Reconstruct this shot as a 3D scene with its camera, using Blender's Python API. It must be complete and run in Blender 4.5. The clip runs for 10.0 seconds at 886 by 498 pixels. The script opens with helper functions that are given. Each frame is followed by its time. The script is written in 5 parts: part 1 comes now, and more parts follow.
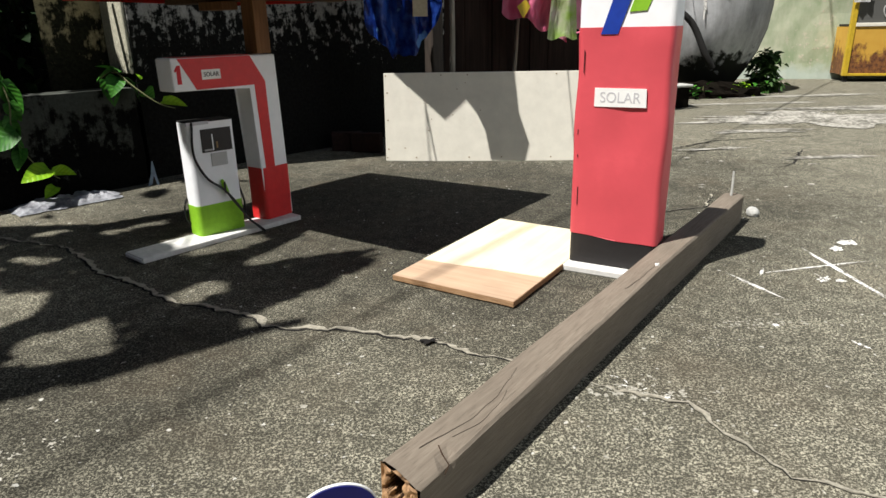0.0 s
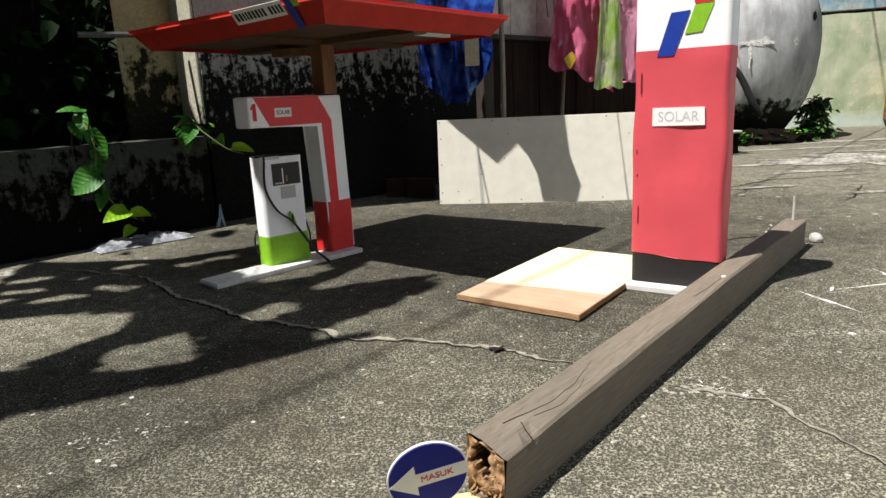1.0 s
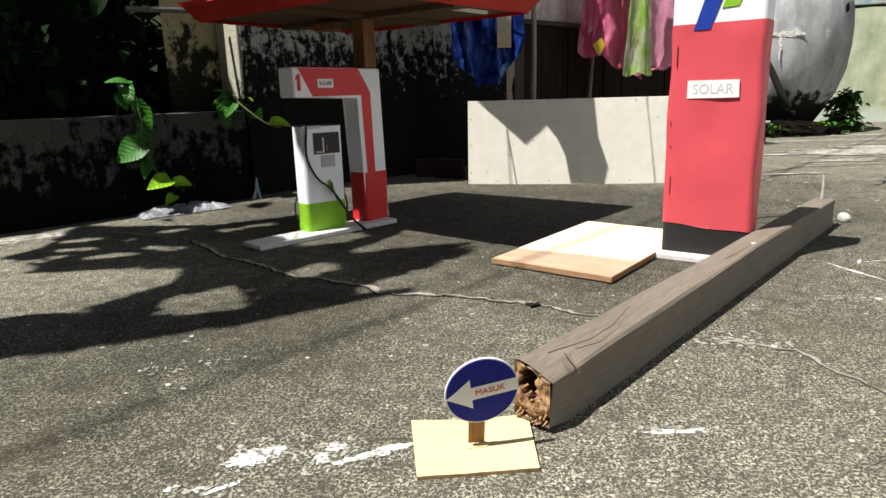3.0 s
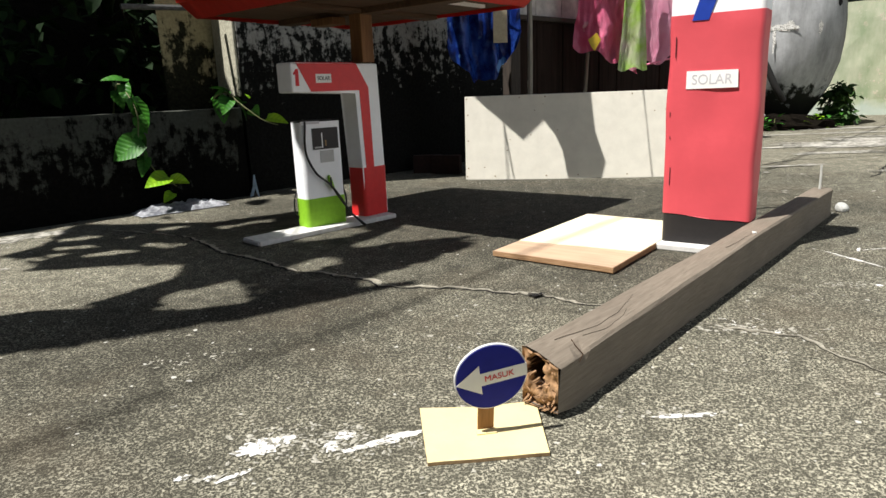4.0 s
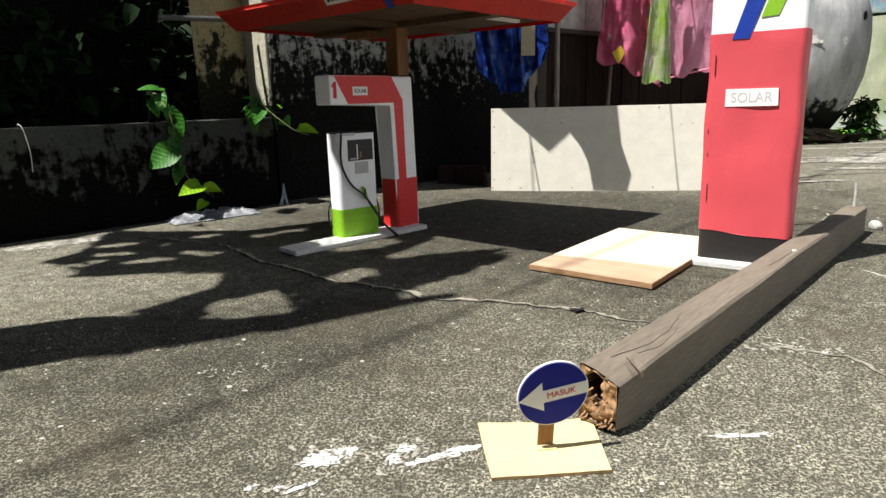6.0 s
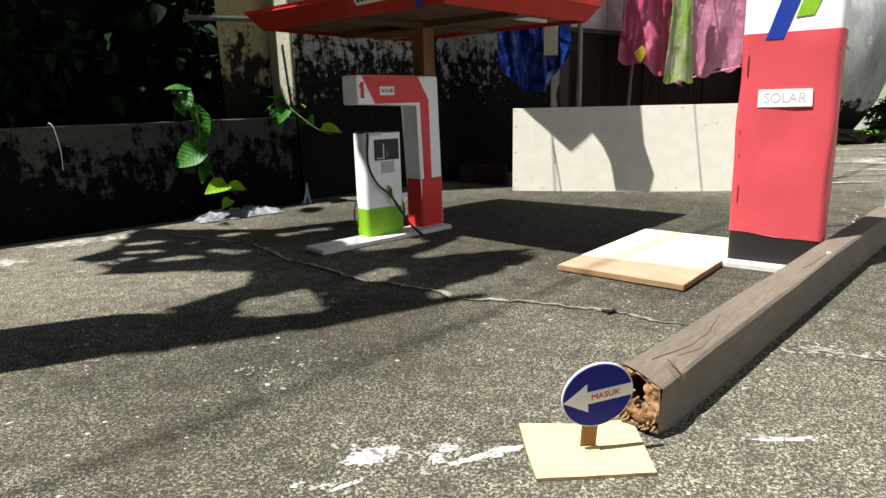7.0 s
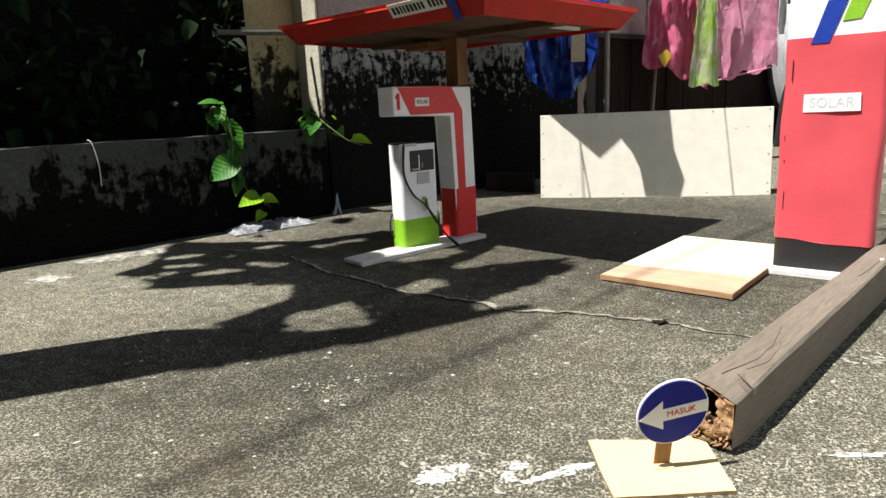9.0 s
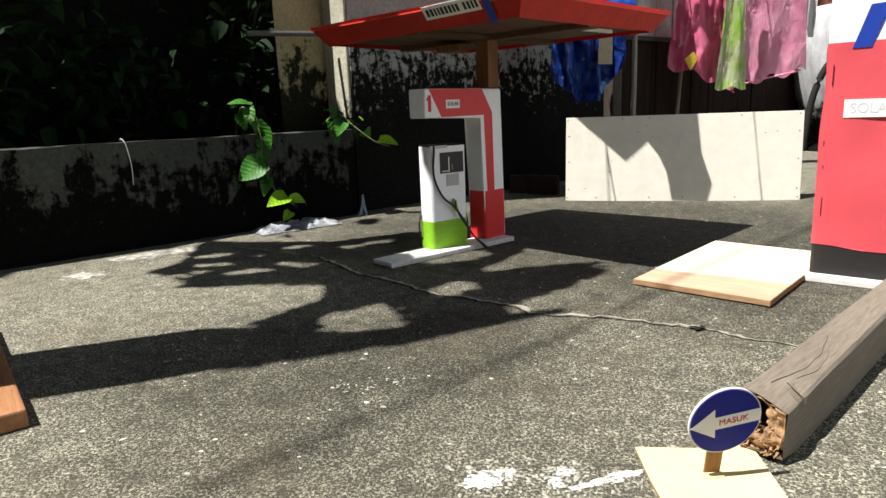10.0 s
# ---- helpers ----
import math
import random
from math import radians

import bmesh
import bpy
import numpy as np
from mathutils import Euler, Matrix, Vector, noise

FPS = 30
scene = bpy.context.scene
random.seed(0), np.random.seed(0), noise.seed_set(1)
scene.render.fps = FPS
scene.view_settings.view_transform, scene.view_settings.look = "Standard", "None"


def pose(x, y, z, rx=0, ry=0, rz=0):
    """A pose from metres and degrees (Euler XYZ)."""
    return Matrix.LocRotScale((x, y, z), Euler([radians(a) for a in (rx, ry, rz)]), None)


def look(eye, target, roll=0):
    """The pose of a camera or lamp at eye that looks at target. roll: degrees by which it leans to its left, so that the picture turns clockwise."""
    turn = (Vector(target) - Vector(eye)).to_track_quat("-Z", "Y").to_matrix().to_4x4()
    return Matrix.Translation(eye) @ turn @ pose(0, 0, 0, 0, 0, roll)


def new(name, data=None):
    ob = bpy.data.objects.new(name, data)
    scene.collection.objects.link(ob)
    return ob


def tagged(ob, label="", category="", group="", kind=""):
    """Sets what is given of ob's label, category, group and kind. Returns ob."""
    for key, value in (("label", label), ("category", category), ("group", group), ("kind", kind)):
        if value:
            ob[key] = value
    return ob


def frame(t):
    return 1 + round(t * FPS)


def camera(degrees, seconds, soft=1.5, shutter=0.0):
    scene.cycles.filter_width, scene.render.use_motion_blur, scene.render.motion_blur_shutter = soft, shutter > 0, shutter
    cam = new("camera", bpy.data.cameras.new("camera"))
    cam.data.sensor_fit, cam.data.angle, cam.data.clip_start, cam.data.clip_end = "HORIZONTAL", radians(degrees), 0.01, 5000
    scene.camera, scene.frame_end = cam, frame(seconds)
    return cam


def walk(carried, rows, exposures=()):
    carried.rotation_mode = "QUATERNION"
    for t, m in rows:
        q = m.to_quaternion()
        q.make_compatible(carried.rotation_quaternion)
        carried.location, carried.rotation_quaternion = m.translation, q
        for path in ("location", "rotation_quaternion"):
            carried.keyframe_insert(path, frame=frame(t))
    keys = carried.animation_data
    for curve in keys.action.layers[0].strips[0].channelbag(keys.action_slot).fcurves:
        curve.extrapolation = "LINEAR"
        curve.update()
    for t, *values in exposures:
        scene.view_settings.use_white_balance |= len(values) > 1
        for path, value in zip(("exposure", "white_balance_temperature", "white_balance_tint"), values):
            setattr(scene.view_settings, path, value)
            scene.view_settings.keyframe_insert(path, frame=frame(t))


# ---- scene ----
from mathutils.geometry import tessellate_polygon

cam = camera(69.0, 10.0, soft=1.5)
PATH = [
    (0, (-0.004, -0.019, 0.593), (-0.037, 1.874, -0.053), -1.1),
    (0.5, (-0.03, -0.054, 0.535), (-0.149, 1.866, -0.013), -1.9),
    (1, (-0.053, -0.089, 0.502), (-0.218, 1.851, 0.048), -2.7),
    (1.5, (-0.064, -0.114, 0.482), (-0.198, 1.838, 0.065), -1.7),
    (2, (-0.077, -0.142, 0.467), (-0.263, 1.801, 0.033), -1.6),
    (2.5, (-0.088, -0.164, 0.457), (-0.31, 1.769, -0.004), -1.5),
    (4, (-0.112, -0.179, 0.433), (-0.318, 1.753, -0.045), -2.2),
    (4.5, (-0.121, -0.191, 0.439), (-0.332, 1.74, -0.037), -2.6),
    (5, (-0.137, -0.202, 0.448), (-0.356, 1.732, -0.013), -2.1),
    (5.5, (-0.156, -0.197, 0.45), (-0.382, 1.738, -0.003), -1.8),
    (7, (-0.216, -0.206, 0.454), (-0.498, 1.722, 0.0), -1.5),
    (7.5, (-0.232, -0.202, 0.457), (-0.52, 1.724, 0.005), -1.6),
    (8, (-0.249, -0.216, 0.465), (-0.535, 1.714, 0.023), -1.4),
    (8.5, (-0.267, -0.206, 0.465), (-0.546, 1.726, 0.03), -1.1),
    (9, (-0.284, -0.21, 0.47), (-0.614, 1.714, 0.035), -2.6),
    (9.5, (-0.305, -0.213, 0.472), (-0.647, 1.708, 0.034), -2.5),
    (10, (-0.328, -0.216, 0.475), (-0.704, 1.7, 0.045), -2.2),
]
walk(cam, [(t, look(eye, target, roll)) for t, eye, target, roll in PATH], ((0, 0.65), (1.5, 0.75), (4, 0.82), (8, 0.94), (10, 1.04)))

# ---- light ----
SUN_AZ, SUN_EL = radians(31.0), radians(61.0)     # way in which shadows fall, and height of the sun
to_sun = Vector((-math.cos(SUN_AZ) * math.cos(SUN_EL), -math.sin(SUN_AZ) * math.cos(SUN_EL), math.sin(SUN_EL)))
world = bpy.data.worlds.new("sky")
scene.world = world
world.use_nodes = True
wn = world.node_tree
sky = wn.nodes.new("ShaderNodeTexSky")
sky.sky_type, sky.sun_disc = "NISHITA", False
sky.sun_elevation = SUN_EL
sky.sun_rotation = math.atan2(to_sun.x, to_sun.y)
wn.links.new(sky.outputs[0], wn.nodes["Background"].inputs[0])
wn.nodes["Background"].inputs[1].default_value = 0.024
sun_data = bpy.data.lights.new("sun", "SUN")
sun_data.energy, sun_data.angle, sun_data.color = 5.0, radians(0.55), (1.0, 0.97, 0.925)
sun = new("sun", sun_data)
sun.matrix_world = to_sun.to_track_quat("Z", "Y").to_matrix().to_4x4()

# ---- materials ----


class Nodes:
    """Short hand for building a node material."""

    def __init__(self, name):
        self.m = bpy.data.materials.new(name)
        self.m.use_nodes = True
        self.t = self.m.node_tree
        self.b = self.t.nodes["Principled BSDF"]
        self.co = self.t.nodes.new("ShaderNodeTexCoord").outputs["Object"]

    def put(self, socket, value):
        if hasattr(value, "links"):
            self.t.links.new(value, socket)
        elif isinstance(value, tuple) and len(value) == 3 and socket.type == "RGBA":
            socket.default_value = (*value, 1)
        else:
            socket.default_value = value

    def scaled(self, x, y, z, co=None):
        n = self.t.nodes.new("ShaderNodeMapping")
        self.put(n.inputs["Vector"], co or self.co)
        n.inputs["Scale"].default_value = (x, y, z)
        return n.outputs[0]

    def noise(self, scale, detail=4.0, rough=0.55, co=None, distortion=0.0):
        n = self.t.nodes.new("ShaderNodeTexNoise")
        self.put(n.inputs["Vector"], co or self.co)
        n.inputs["Scale"].default_value, n.inputs["Detail"].default_value = scale, detail
        n.inputs["Roughness"].default_value, n.inputs["Distortion"].default_value = rough, distortion
        return n.outputs["Fac"]

    def voronoi(self, scale, co=None, out="Distance", feature="F1"):
        n = self.t.nodes.new("ShaderNodeTexVoronoi")
        n.feature = feature
        self.put(n.inputs["Vector"], co or self.co)
        n.inputs["Scale"].default_value = scale
        return n.outputs[out]

    def wave(self, scale, distortion=4.0, detail=3.0, axis="X", co=None):
        n = self.t.nodes.new("ShaderNodeTexWave")
        n.bands_direction = axis
        self.put(n.inputs["Vector"], co or self.co)
        n.inputs["Scale"].default_value, n.inputs["Distortion"].default_value, n.inputs["Detail"].default_value = scale, distortion, detail
        return n.outputs["Fac"]

    def ramp(self, fac, *stops):
        n = self.t.nodes.new("ShaderNodeValToRGB")
        self.put(n.inputs[0], fac)
        e = n.color_ramp.elements
        while len(e) < len(stops):
            e.new(0.5)
        for el, (p, c) in zip(e, stops):
            el.position = p
            el.color = (c, c, c, 1) if isinstance(c, (int, float)) else (*c, 1)
        return n.outputs[0]

    def mix(self, fac, a, b, blend="MIX"):
        n = self.t.nodes.new("ShaderNodeMix")
        n.data_type, n.blend_type = "RGBA", blend
        self.put(n.inputs[0], fac), self.put(n.inputs[6], a), self.put(n.inputs[7], b)
        return n.outputs[2]

    def math(self, op, a, b=0.0):
        n = self.t.nodes.new("ShaderNodeMath")
        n.operation = op
        self.put(n.inputs[0], a), self.put(n.inputs[1], b)
        return n.outputs[0]

    def height(self):
        n = self.t.nodes.new("ShaderNodeSeparateXYZ")
        self.put(n.inputs[0], self.co)
        return n.outputs["Z"]

    def bump(self, h, strength=0.4, distance=0.004):
        n = self.t.nodes.new("ShaderNodeBump")
        n.inputs["Strength"].default_value, n.inputs["Distance"].default_value = strength, distance
        self.put(n.inputs["Height"], h)
        self.t.links.new(n.outputs[0], self.b.inputs["Normal"])

    def done(self, colour, rough=0.8, **more):
        self.put(self.b.inputs["Base Color"], colour)
        self.put(self.b.inputs["Roughness"], rough)
        for key, value in more.items():
            self.put(self.b.inputs[key.replace("_", " ")], value)
        return self.m


def concrete_material():
    """Old yard screed: pale exposed grit, and black-green algae in the middle, spread to deepen the shaded ground too.
    """
    n = Nodes("old_concrete")
    grit = n.noise(235, 3, 0.6, distortion=0.8)
    fine = n.noise(430, 2, 0.6, distortion=0.5)
    big = n.noise(1.1, 5, 0.6)
    mid = n.noise(6, 5, 0.65)
    patch = n.t.nodes.new("ShaderNodeMapping")
    n.put(patch.inputs["Vector"], n.co)
    patch.inputs["Location"].default_value = (0.03, -1.19, 0)
    patch.inputs["Scale"].default_value = (0.52, 0.52, 1)
    ball = n.t.nodes.new("ShaderNodeTexGradient")
    ball.gradient_type = "SPHERICAL"
    n.put(ball.inputs[0], patch.outputs[0])
    # second dark patch, laid where the tree's shade falls, to deepen it
    shade_patch = n.t.nodes.new("ShaderNodeMapping")
    n.put(shade_patch.inputs["Vector"], n.co)
    shade_patch.inputs["Location"].default_value = (0.66, -1.06, 0)
    shade_patch.inputs["Scale"].default_value = (1.05, 1.05, 1)
    shade_ball = n.t.nodes.new("ShaderNodeTexGradient")
    shade_ball.gradient_type = "SPHERICAL"
    n.put(shade_ball.inputs[0], shade_patch.outputs[0])
    both = n.math("MAXIMUM", ball.outputs[1], n.math("MULTIPLY", shade_ball.outputs[1], 0.72))
    algae = n.math("ADD", n.math("MULTIPLY", both, 1.15), n.math("MULTIPLY", n.math("SUBTRACT", n.math("ADD", n.math("MULTIPLY", mid, 0.5), n.math("MULTIPLY", big, 0.5)), 0.5), 2.4))
    algae = n.ramp(algae, (0.08, 0), (0.72, 1))
    clean = n.mix(n.ramp(mid, (0.32, 0), (0.7, 1)), (0.036, 0.034, 0.026), (0.088, 0.083, 0.062))
    base = n.mix(n.math("MULTIPLY", algae, 0.9), clean, (0.017, 0.016, 0.012))
    amount = n.math("MAXIMUM", n.ramp(grit, (0.50, 0), (0.59, 1)), n.math("MULTIPLY", n.ramp(fine, (0.55, 0), (0.64, 1)), 0.6))
    crumb = n.noise(26, 5, 0.7, distortion=0.8)
    amount = n.math("MULTIPLY", amount, n.ramp(crumb, (0.36, 0.35), (0.6, 1.0)))
    amount = n.math("MULTIPLY", amount, n.math("SUBTRACT", 1.0, n.math("MULTIPLY", algae, 0.66)))
    col = n.mix(amount, base, n.mix(mid, (0.33, 0.31, 0.235), (0.64, 0.605, 0.465)))
    flecks = n.ramp(n.noise(62, 2, 0.4), (0.72, 0), (0.75, 1))
    col = n.mix(n.math("MULTIPLY", flecks, 0.75), col, (0.6, 0.59, 0.54))
    earth = n.ramp(n.noise(3.2, 4, 0.6, distortion=0.5), (0.5, 0), (0.72, 1))
    col = n.mix(n.math("MULTIPLY", earth, 0.22), col, (0.13, 0.10, 0.066))
    pits = n.ramp(n.voronoi(70), (0.05, 1), (0.13, 0))
    col = n.mix(n.math("MULTIPLY", pits, 0.6), col, (0.014, 0.014, 0.011))
    n.bump(n.math("ADD", grit, n.math("MULTIPLY", mid, 1.5)), 0.6, 0.004)
    return n.done(col, 0.92, Specular_IOR_Level=0.15)


def pale_screed_material():
    n = Nodes("pale_screed")
    a = n.noise(40, 5, 0.7)
    col = n.mix(n.ramp(n.math("ADD", n.math("MULTIPLY", a, 0.5), n.math("MULTIPLY", n.noise(5, 5, 0.7), 0.5)), (0.44, 0), (0.56, 1)), (0.10, 0.095, 0.075), (0.42, 0.40, 0.35))
    n.bump(a, 0.4, 0.003)
    return n.done(col, 0.9)


def paint(name, colour, rough=0.55, grain=0.12, bump=0.15, scale=60, spot=None, coat=0.0, spec=0.35):
    """Paint or paper with faint mottling, smudges and unevenness."""
    n = Nodes(name)
    dark = tuple(c * (1 - grain * 2) for c in colour)
    col = n.mix(n.ramp(n.noise(scale, 4, 0.6), (0.35, 0), (0.7, 1)), dark, colour)
    smudge = n.ramp(n.noise(9, 5, 0.7), (0.55, 0), (0.8, 1))
    col = n.mix(n.math("MULTIPLY", smudge, 0.25), col, spot or tuple(c * 0.6 + 0.03 for c in colour))
    n.bump(n.math("ADD", n.noise(24, 2), n.math("MULTIPLY", n.noise(300, 2), 0.15)), bump, 0.006)
    return n.done(col, rough, Coat_Weight=coat, Specular_IOR_Level=spec)


def wood(name, light, dark, scale=14, along="Y", rough=0.75, bump=0.35, cracks=0.5, spec=0.3):
    n = Nodes(name)
    s = {"X": (1, 14, 14), "Y": (14, 1, 14), "Z": (14, 14, 1)}[along]
    co = n.scaled(*s)
    g = n.noise(scale * 0.6, 6, 0.65, co, 0.6)
    col = n.mix(n.ramp(g, (0.32, 0), (0.68, 1)), dark, light)
    fis = n.ramp(n.noise(scale * 0.9, 3, 0.5, n.scaled(*[v * (1 if v == 1 else 1.4) for v in s])), (0.3, 1), (0.38, 0))
    col = n.mix(n.math("MULTIPLY", fis, cracks), col, tuple(c * 0.25 for c in dark))
    stain = n.ramp(n.noise(6, 4, 0.6), (0.4, 0), (0.75, 1))
    col = n.mix(n.math("MULTIPLY", stain, 0.35), col, tuple(c * 0.5 for c in light))
    n.bump(n.math("SUBTRACT", g, n.math("MULTIPLY", fis, 0.8)), bump, 0.003)
    return n.done(col, rough, Specular_IOR_Level=spec)


def mossy_wall(name, plaster, moss, level, spread, patch=0.5, fleck=12):
    """Plaster overgrown by black algae that runs down in streaks."""
    n = Nodes(name)
    streak = n.noise(22, 6, 0.7, n.scaled(1, 1, 0.25))
    blot = n.noise(fleck, 6, 0.72)
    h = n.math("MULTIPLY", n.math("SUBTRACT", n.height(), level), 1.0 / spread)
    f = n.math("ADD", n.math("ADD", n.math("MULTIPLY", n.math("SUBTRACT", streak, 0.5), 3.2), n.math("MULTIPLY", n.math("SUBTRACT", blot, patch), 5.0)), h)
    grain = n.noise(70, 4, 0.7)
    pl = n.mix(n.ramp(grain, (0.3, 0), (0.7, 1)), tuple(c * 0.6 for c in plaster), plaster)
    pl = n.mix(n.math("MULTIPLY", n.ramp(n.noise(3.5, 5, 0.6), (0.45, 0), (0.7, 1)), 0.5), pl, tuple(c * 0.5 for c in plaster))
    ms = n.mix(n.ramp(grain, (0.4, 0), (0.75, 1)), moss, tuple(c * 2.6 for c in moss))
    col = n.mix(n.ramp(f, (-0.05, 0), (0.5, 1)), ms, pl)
    n.bump(n.math("ADD", blot, n.math("MULTIPLY", grain, 0.35)), 0.6, 0.012)
    return n.done(col, 0.95, Specular_IOR_Level=0.06)


def leaf_material(name, a, b, veins=True, gloss=0.42, spec=0.4):
    n = Nodes(name)
    col = n.mix(n.ramp(n.noise(25, 3), (0.35, 0), (0.7, 1)), a, b)
    if veins:
        sep = n.t.nodes.new("ShaderNodeSeparateXYZ")
        n.put(sep.inputs[0], n.co)
        side = n.math("ABSOLUTE", sep.outputs["X"])
        line = n.t.nodes.new("ShaderNodeCombineXYZ")
        n.put(line.inputs[0], n.math("SUBTRACT", sep.outputs["Y"], n.math("MULTIPLY", side, 0.75)))
        rib = n.wave(17, 0.6, 1.0, "X", line.outputs[0])
        v = n.math("MAXIMUM", n.ramp(rib, (0.02, 1), (0.13, 0)), n.ramp(side, (0.0006, 1), (0.002, 0)))
        col = n.mix(n.math("MULTIPLY", v, 0.4), col, tuple(c * 0.4 for c in a))
        n.bump(rib, 0.3, 0.003)
    return n.done(col, gloss, Specular_IOR_Level=spec)


def cloth_material(name, a, b, rough=0.5, scale=7.0, spots=None):
    n = Nodes(name)
    col = n.mix(n.ramp(n.noise(scale, 4, 0.6), (0.4, 0), (0.62, 1)), a, b)
    if spots:
        col = n.mix(n.ramp(n.noise(9, 2, 0.4), (0.66, 0), (0.69, 1)), col, spots)
    n.bump(n.math("ADD", n.noise(11, 3, 0.5, n.scaled(1, 1, 0.5), 1.5), n.math("MULTIPLY", n.noise(38, 3, 0.6), 0.12)), 0.5, 0.025)
    return n.done(col, rough)


M_GROUND = concrete_material()
M_SCREED = pale_screed_material()
def worn_paint():
    n = Nodes("white_paint_splash")
    worn = n.ramp(n.math("ADD", n.math("MULTIPLY", n.noise(170, 3, 0.6), 0.6), n.math("MULTIPLY", n.noise(45, 3, 0.6), 0.4)), (0.43, 0), (0.49, 1))
    n.bump(worn, 0.4, 0.002)
    return n.done(n.mix(worn, (0.12, 0.114, 0.09), (0.72, 0.71, 0.67)), 0.85)


M_CHALK = worn_paint()
M_DROP = paint("thin_paint_drop", (0.46, 0.44, 0.37), 0.9, 0.25, 0.4, 260, spot=(0.2, 0.19, 0.15))
M_CRACK = paint("dark_crack", (0.009, 0.008, 0.007), 0.95, 0.2)
M_LIP = paint("crack_lip", (0.42, 0.39, 0.31), 0.95, 0.25, 0.5, 140, spot=(0.1, 0.1, 0.07))
M_RED = paint("red_card", (0.64, 0.080, 0.100), 0.5, 0.05, 0.13, 9, spot=(0.72, 0.12, 0.14), coat=0.1)
M_REDROOF = paint("red_roof_card", (0.72, 0.052, 0.035), 0.5, 0.08, 0.3, 25, coat=0.08)
M_REDPAPER = paint("red_paper", (0.66, 0.028, 0.028), 0.45, 0.06, 0.2, 40, coat=0.1)
M_WHITE = paint("white_paper", (0.87, 0.88, 0.90), 0.6, 0.03, 0.15, 30, spot=(0.78, 0.79, 0.83))
M_LABEL = paint("label_paper", (0.82, 0.82, 0.80), 0.6, 0.02, 0.1)
M_GREY = paint("grey_paper", (0.46, 0.46, 0.45), 0.6, 0.05, 0.1)
M_BLUE = paint("blue_paper", (0.012, 0.045, 0.34), 0.45, 0.08, 0.15)
M_LIME = paint("lime_paper", (0.25, 0.52, 0.025), 0.5, 0.08, 0.15)
M_INK = paint("grey_ink", (0.53, 0.52, 0.54), 0.6, 0.05)
M_BLACKINK = paint("black_ink", (0.02, 0.02, 0.022), 0.6, 0.05)
M_REDINK = paint("red_ink", (0.62, 0.03, 0.04), 0.6, 0.05)
M_BLACK = paint("black_paper", (0.022, 0.02, 0.02), 0.5, 0.1, 0.2)
M_SIGNBLUE = paint("sign_blue", (0.012, 0.018, 0.25), 0.5, 0.06, 0.15, spot=(0.02, 0.03, 0.27), spec=0.12)
M_CARD = paint("pale_cardboard", (0.70, 0.58, 0.31), 0.75, 0.05, 0.25, 18)
M_CARDEDGE = paint("brown_cardboard", (0.33, 0.22, 0.11), 0.85, 0.15, 0.3, 80)
M_STICK = wood("brown_stick", (0.36, 0.19, 0.075), (0.22, 0.11, 0.04), 16, "Z")
M_BEAM = wood("weathered_beam", (0.225, 0.188, 0.146), (0.15, 0.122, 0.094), 26, "Y", 0.85, 0.4, 0.3)
M_RAW = paint("torn_wood", (0.42, 0.25, 0.13), 0.9, 0.3, 0.9, 120, spot=(0.16, 0.07, 0.03))
M_CHECK = paint("check_brown", (0.085, 0.066, 0.05), 0.95, 0.1)
M_DARKWOOD = paint("dark_hollow_wood", (0.06, 0.03, 0.015), 0.95, 0.3, 0.8, 90)
M_PLY = wood("plywood", (0.80, 0.73, 0.56), (0.76, 0.65, 0.44), 5, "Y", 0.6, 0.12, 0.08)
M_PLYBARE = wood("bare_plywood", (0.53, 0.38, 0.26), (0.42, 0.29, 0.19), 6, "X", 0.75, 0.3, 0.2)
M_PLYEDGE = wood("plywood_edge", (0.46, 0.29, 0.16), (0.22, 0.115, 0.05), 30, "X", 0.85, 0.4, 0.3)
M_BOARD = paint("cream_board", (0.78, 0.745, 0.645), 0.7, 0.05, 0.12, 14, spot=(0.48, 0.44, 0.36))
M_PLATE = paint("worn_white_plank", (0.72, 0.71, 0.68), 0.7, 0.1, 0.3, 50, spot=(0.4, 0.38, 0.34))
M_POST = wood("brown_post", (0.24, 0.12, 0.05), (0.13, 0.06, 0.024), 10, "Z")
M_POST2 = paint("dull_pipe", (0.10, 0.10, 0.095), 0.8, 0.2)
M_UNDER = wood("brown_underside", (0.115, 0.066, 0.036), (0.055, 0.03, 0.016), 8, "X")
M_FOAM = paint("white_foam", (0.8, 0.8, 0.8), 0.8, 0.05, 0.2, 90)
M_PLANK = wood("red_brown_plank", (0.40, 0.20, 0.09), (0.24, 0.10, 0.045), 9, "Y", 0.6, 0.25, 0.3)
M_WIRE = paint("black_cable", (0.012, 0.012, 0.013), 0.4, 0.05, 0.0)
# algae over plaster, both tones lowered further to paint the shade on this face
M_LOWWALL = mossy_wall("mossy_shaded_low_wall", (0.082, 0.088, 0.076), (0.003, 0.003, 0.0026), 0.22, 0.22, 0.50, 9)
M_BACKWALL = mossy_wall("mossy_back_wall", (0.36, 0.35, 0.32), (0.006, 0.006, 0.0054), 0.64, 0.28, 0.5, 18)
M_PILLAR = mossy_wall("mossy_pillar", (0.36, 0.31, 0.18), (0.010, 0.010, 0.006), 0.60, 0.22, 0.5)
M_ENDPLASTER = mossy_wall("sunlit_pale_plaster", (0.52, 0.50, 0.39), (0.03, 0.032, 0.02), 0.42, 0.16, 0.47, 10)
M_GARDEN = mossy_wall("shade_black_wall", (0.05, 0.046, 0.036), (0.005, 0.005, 0.0045), 2.0, 0.6)
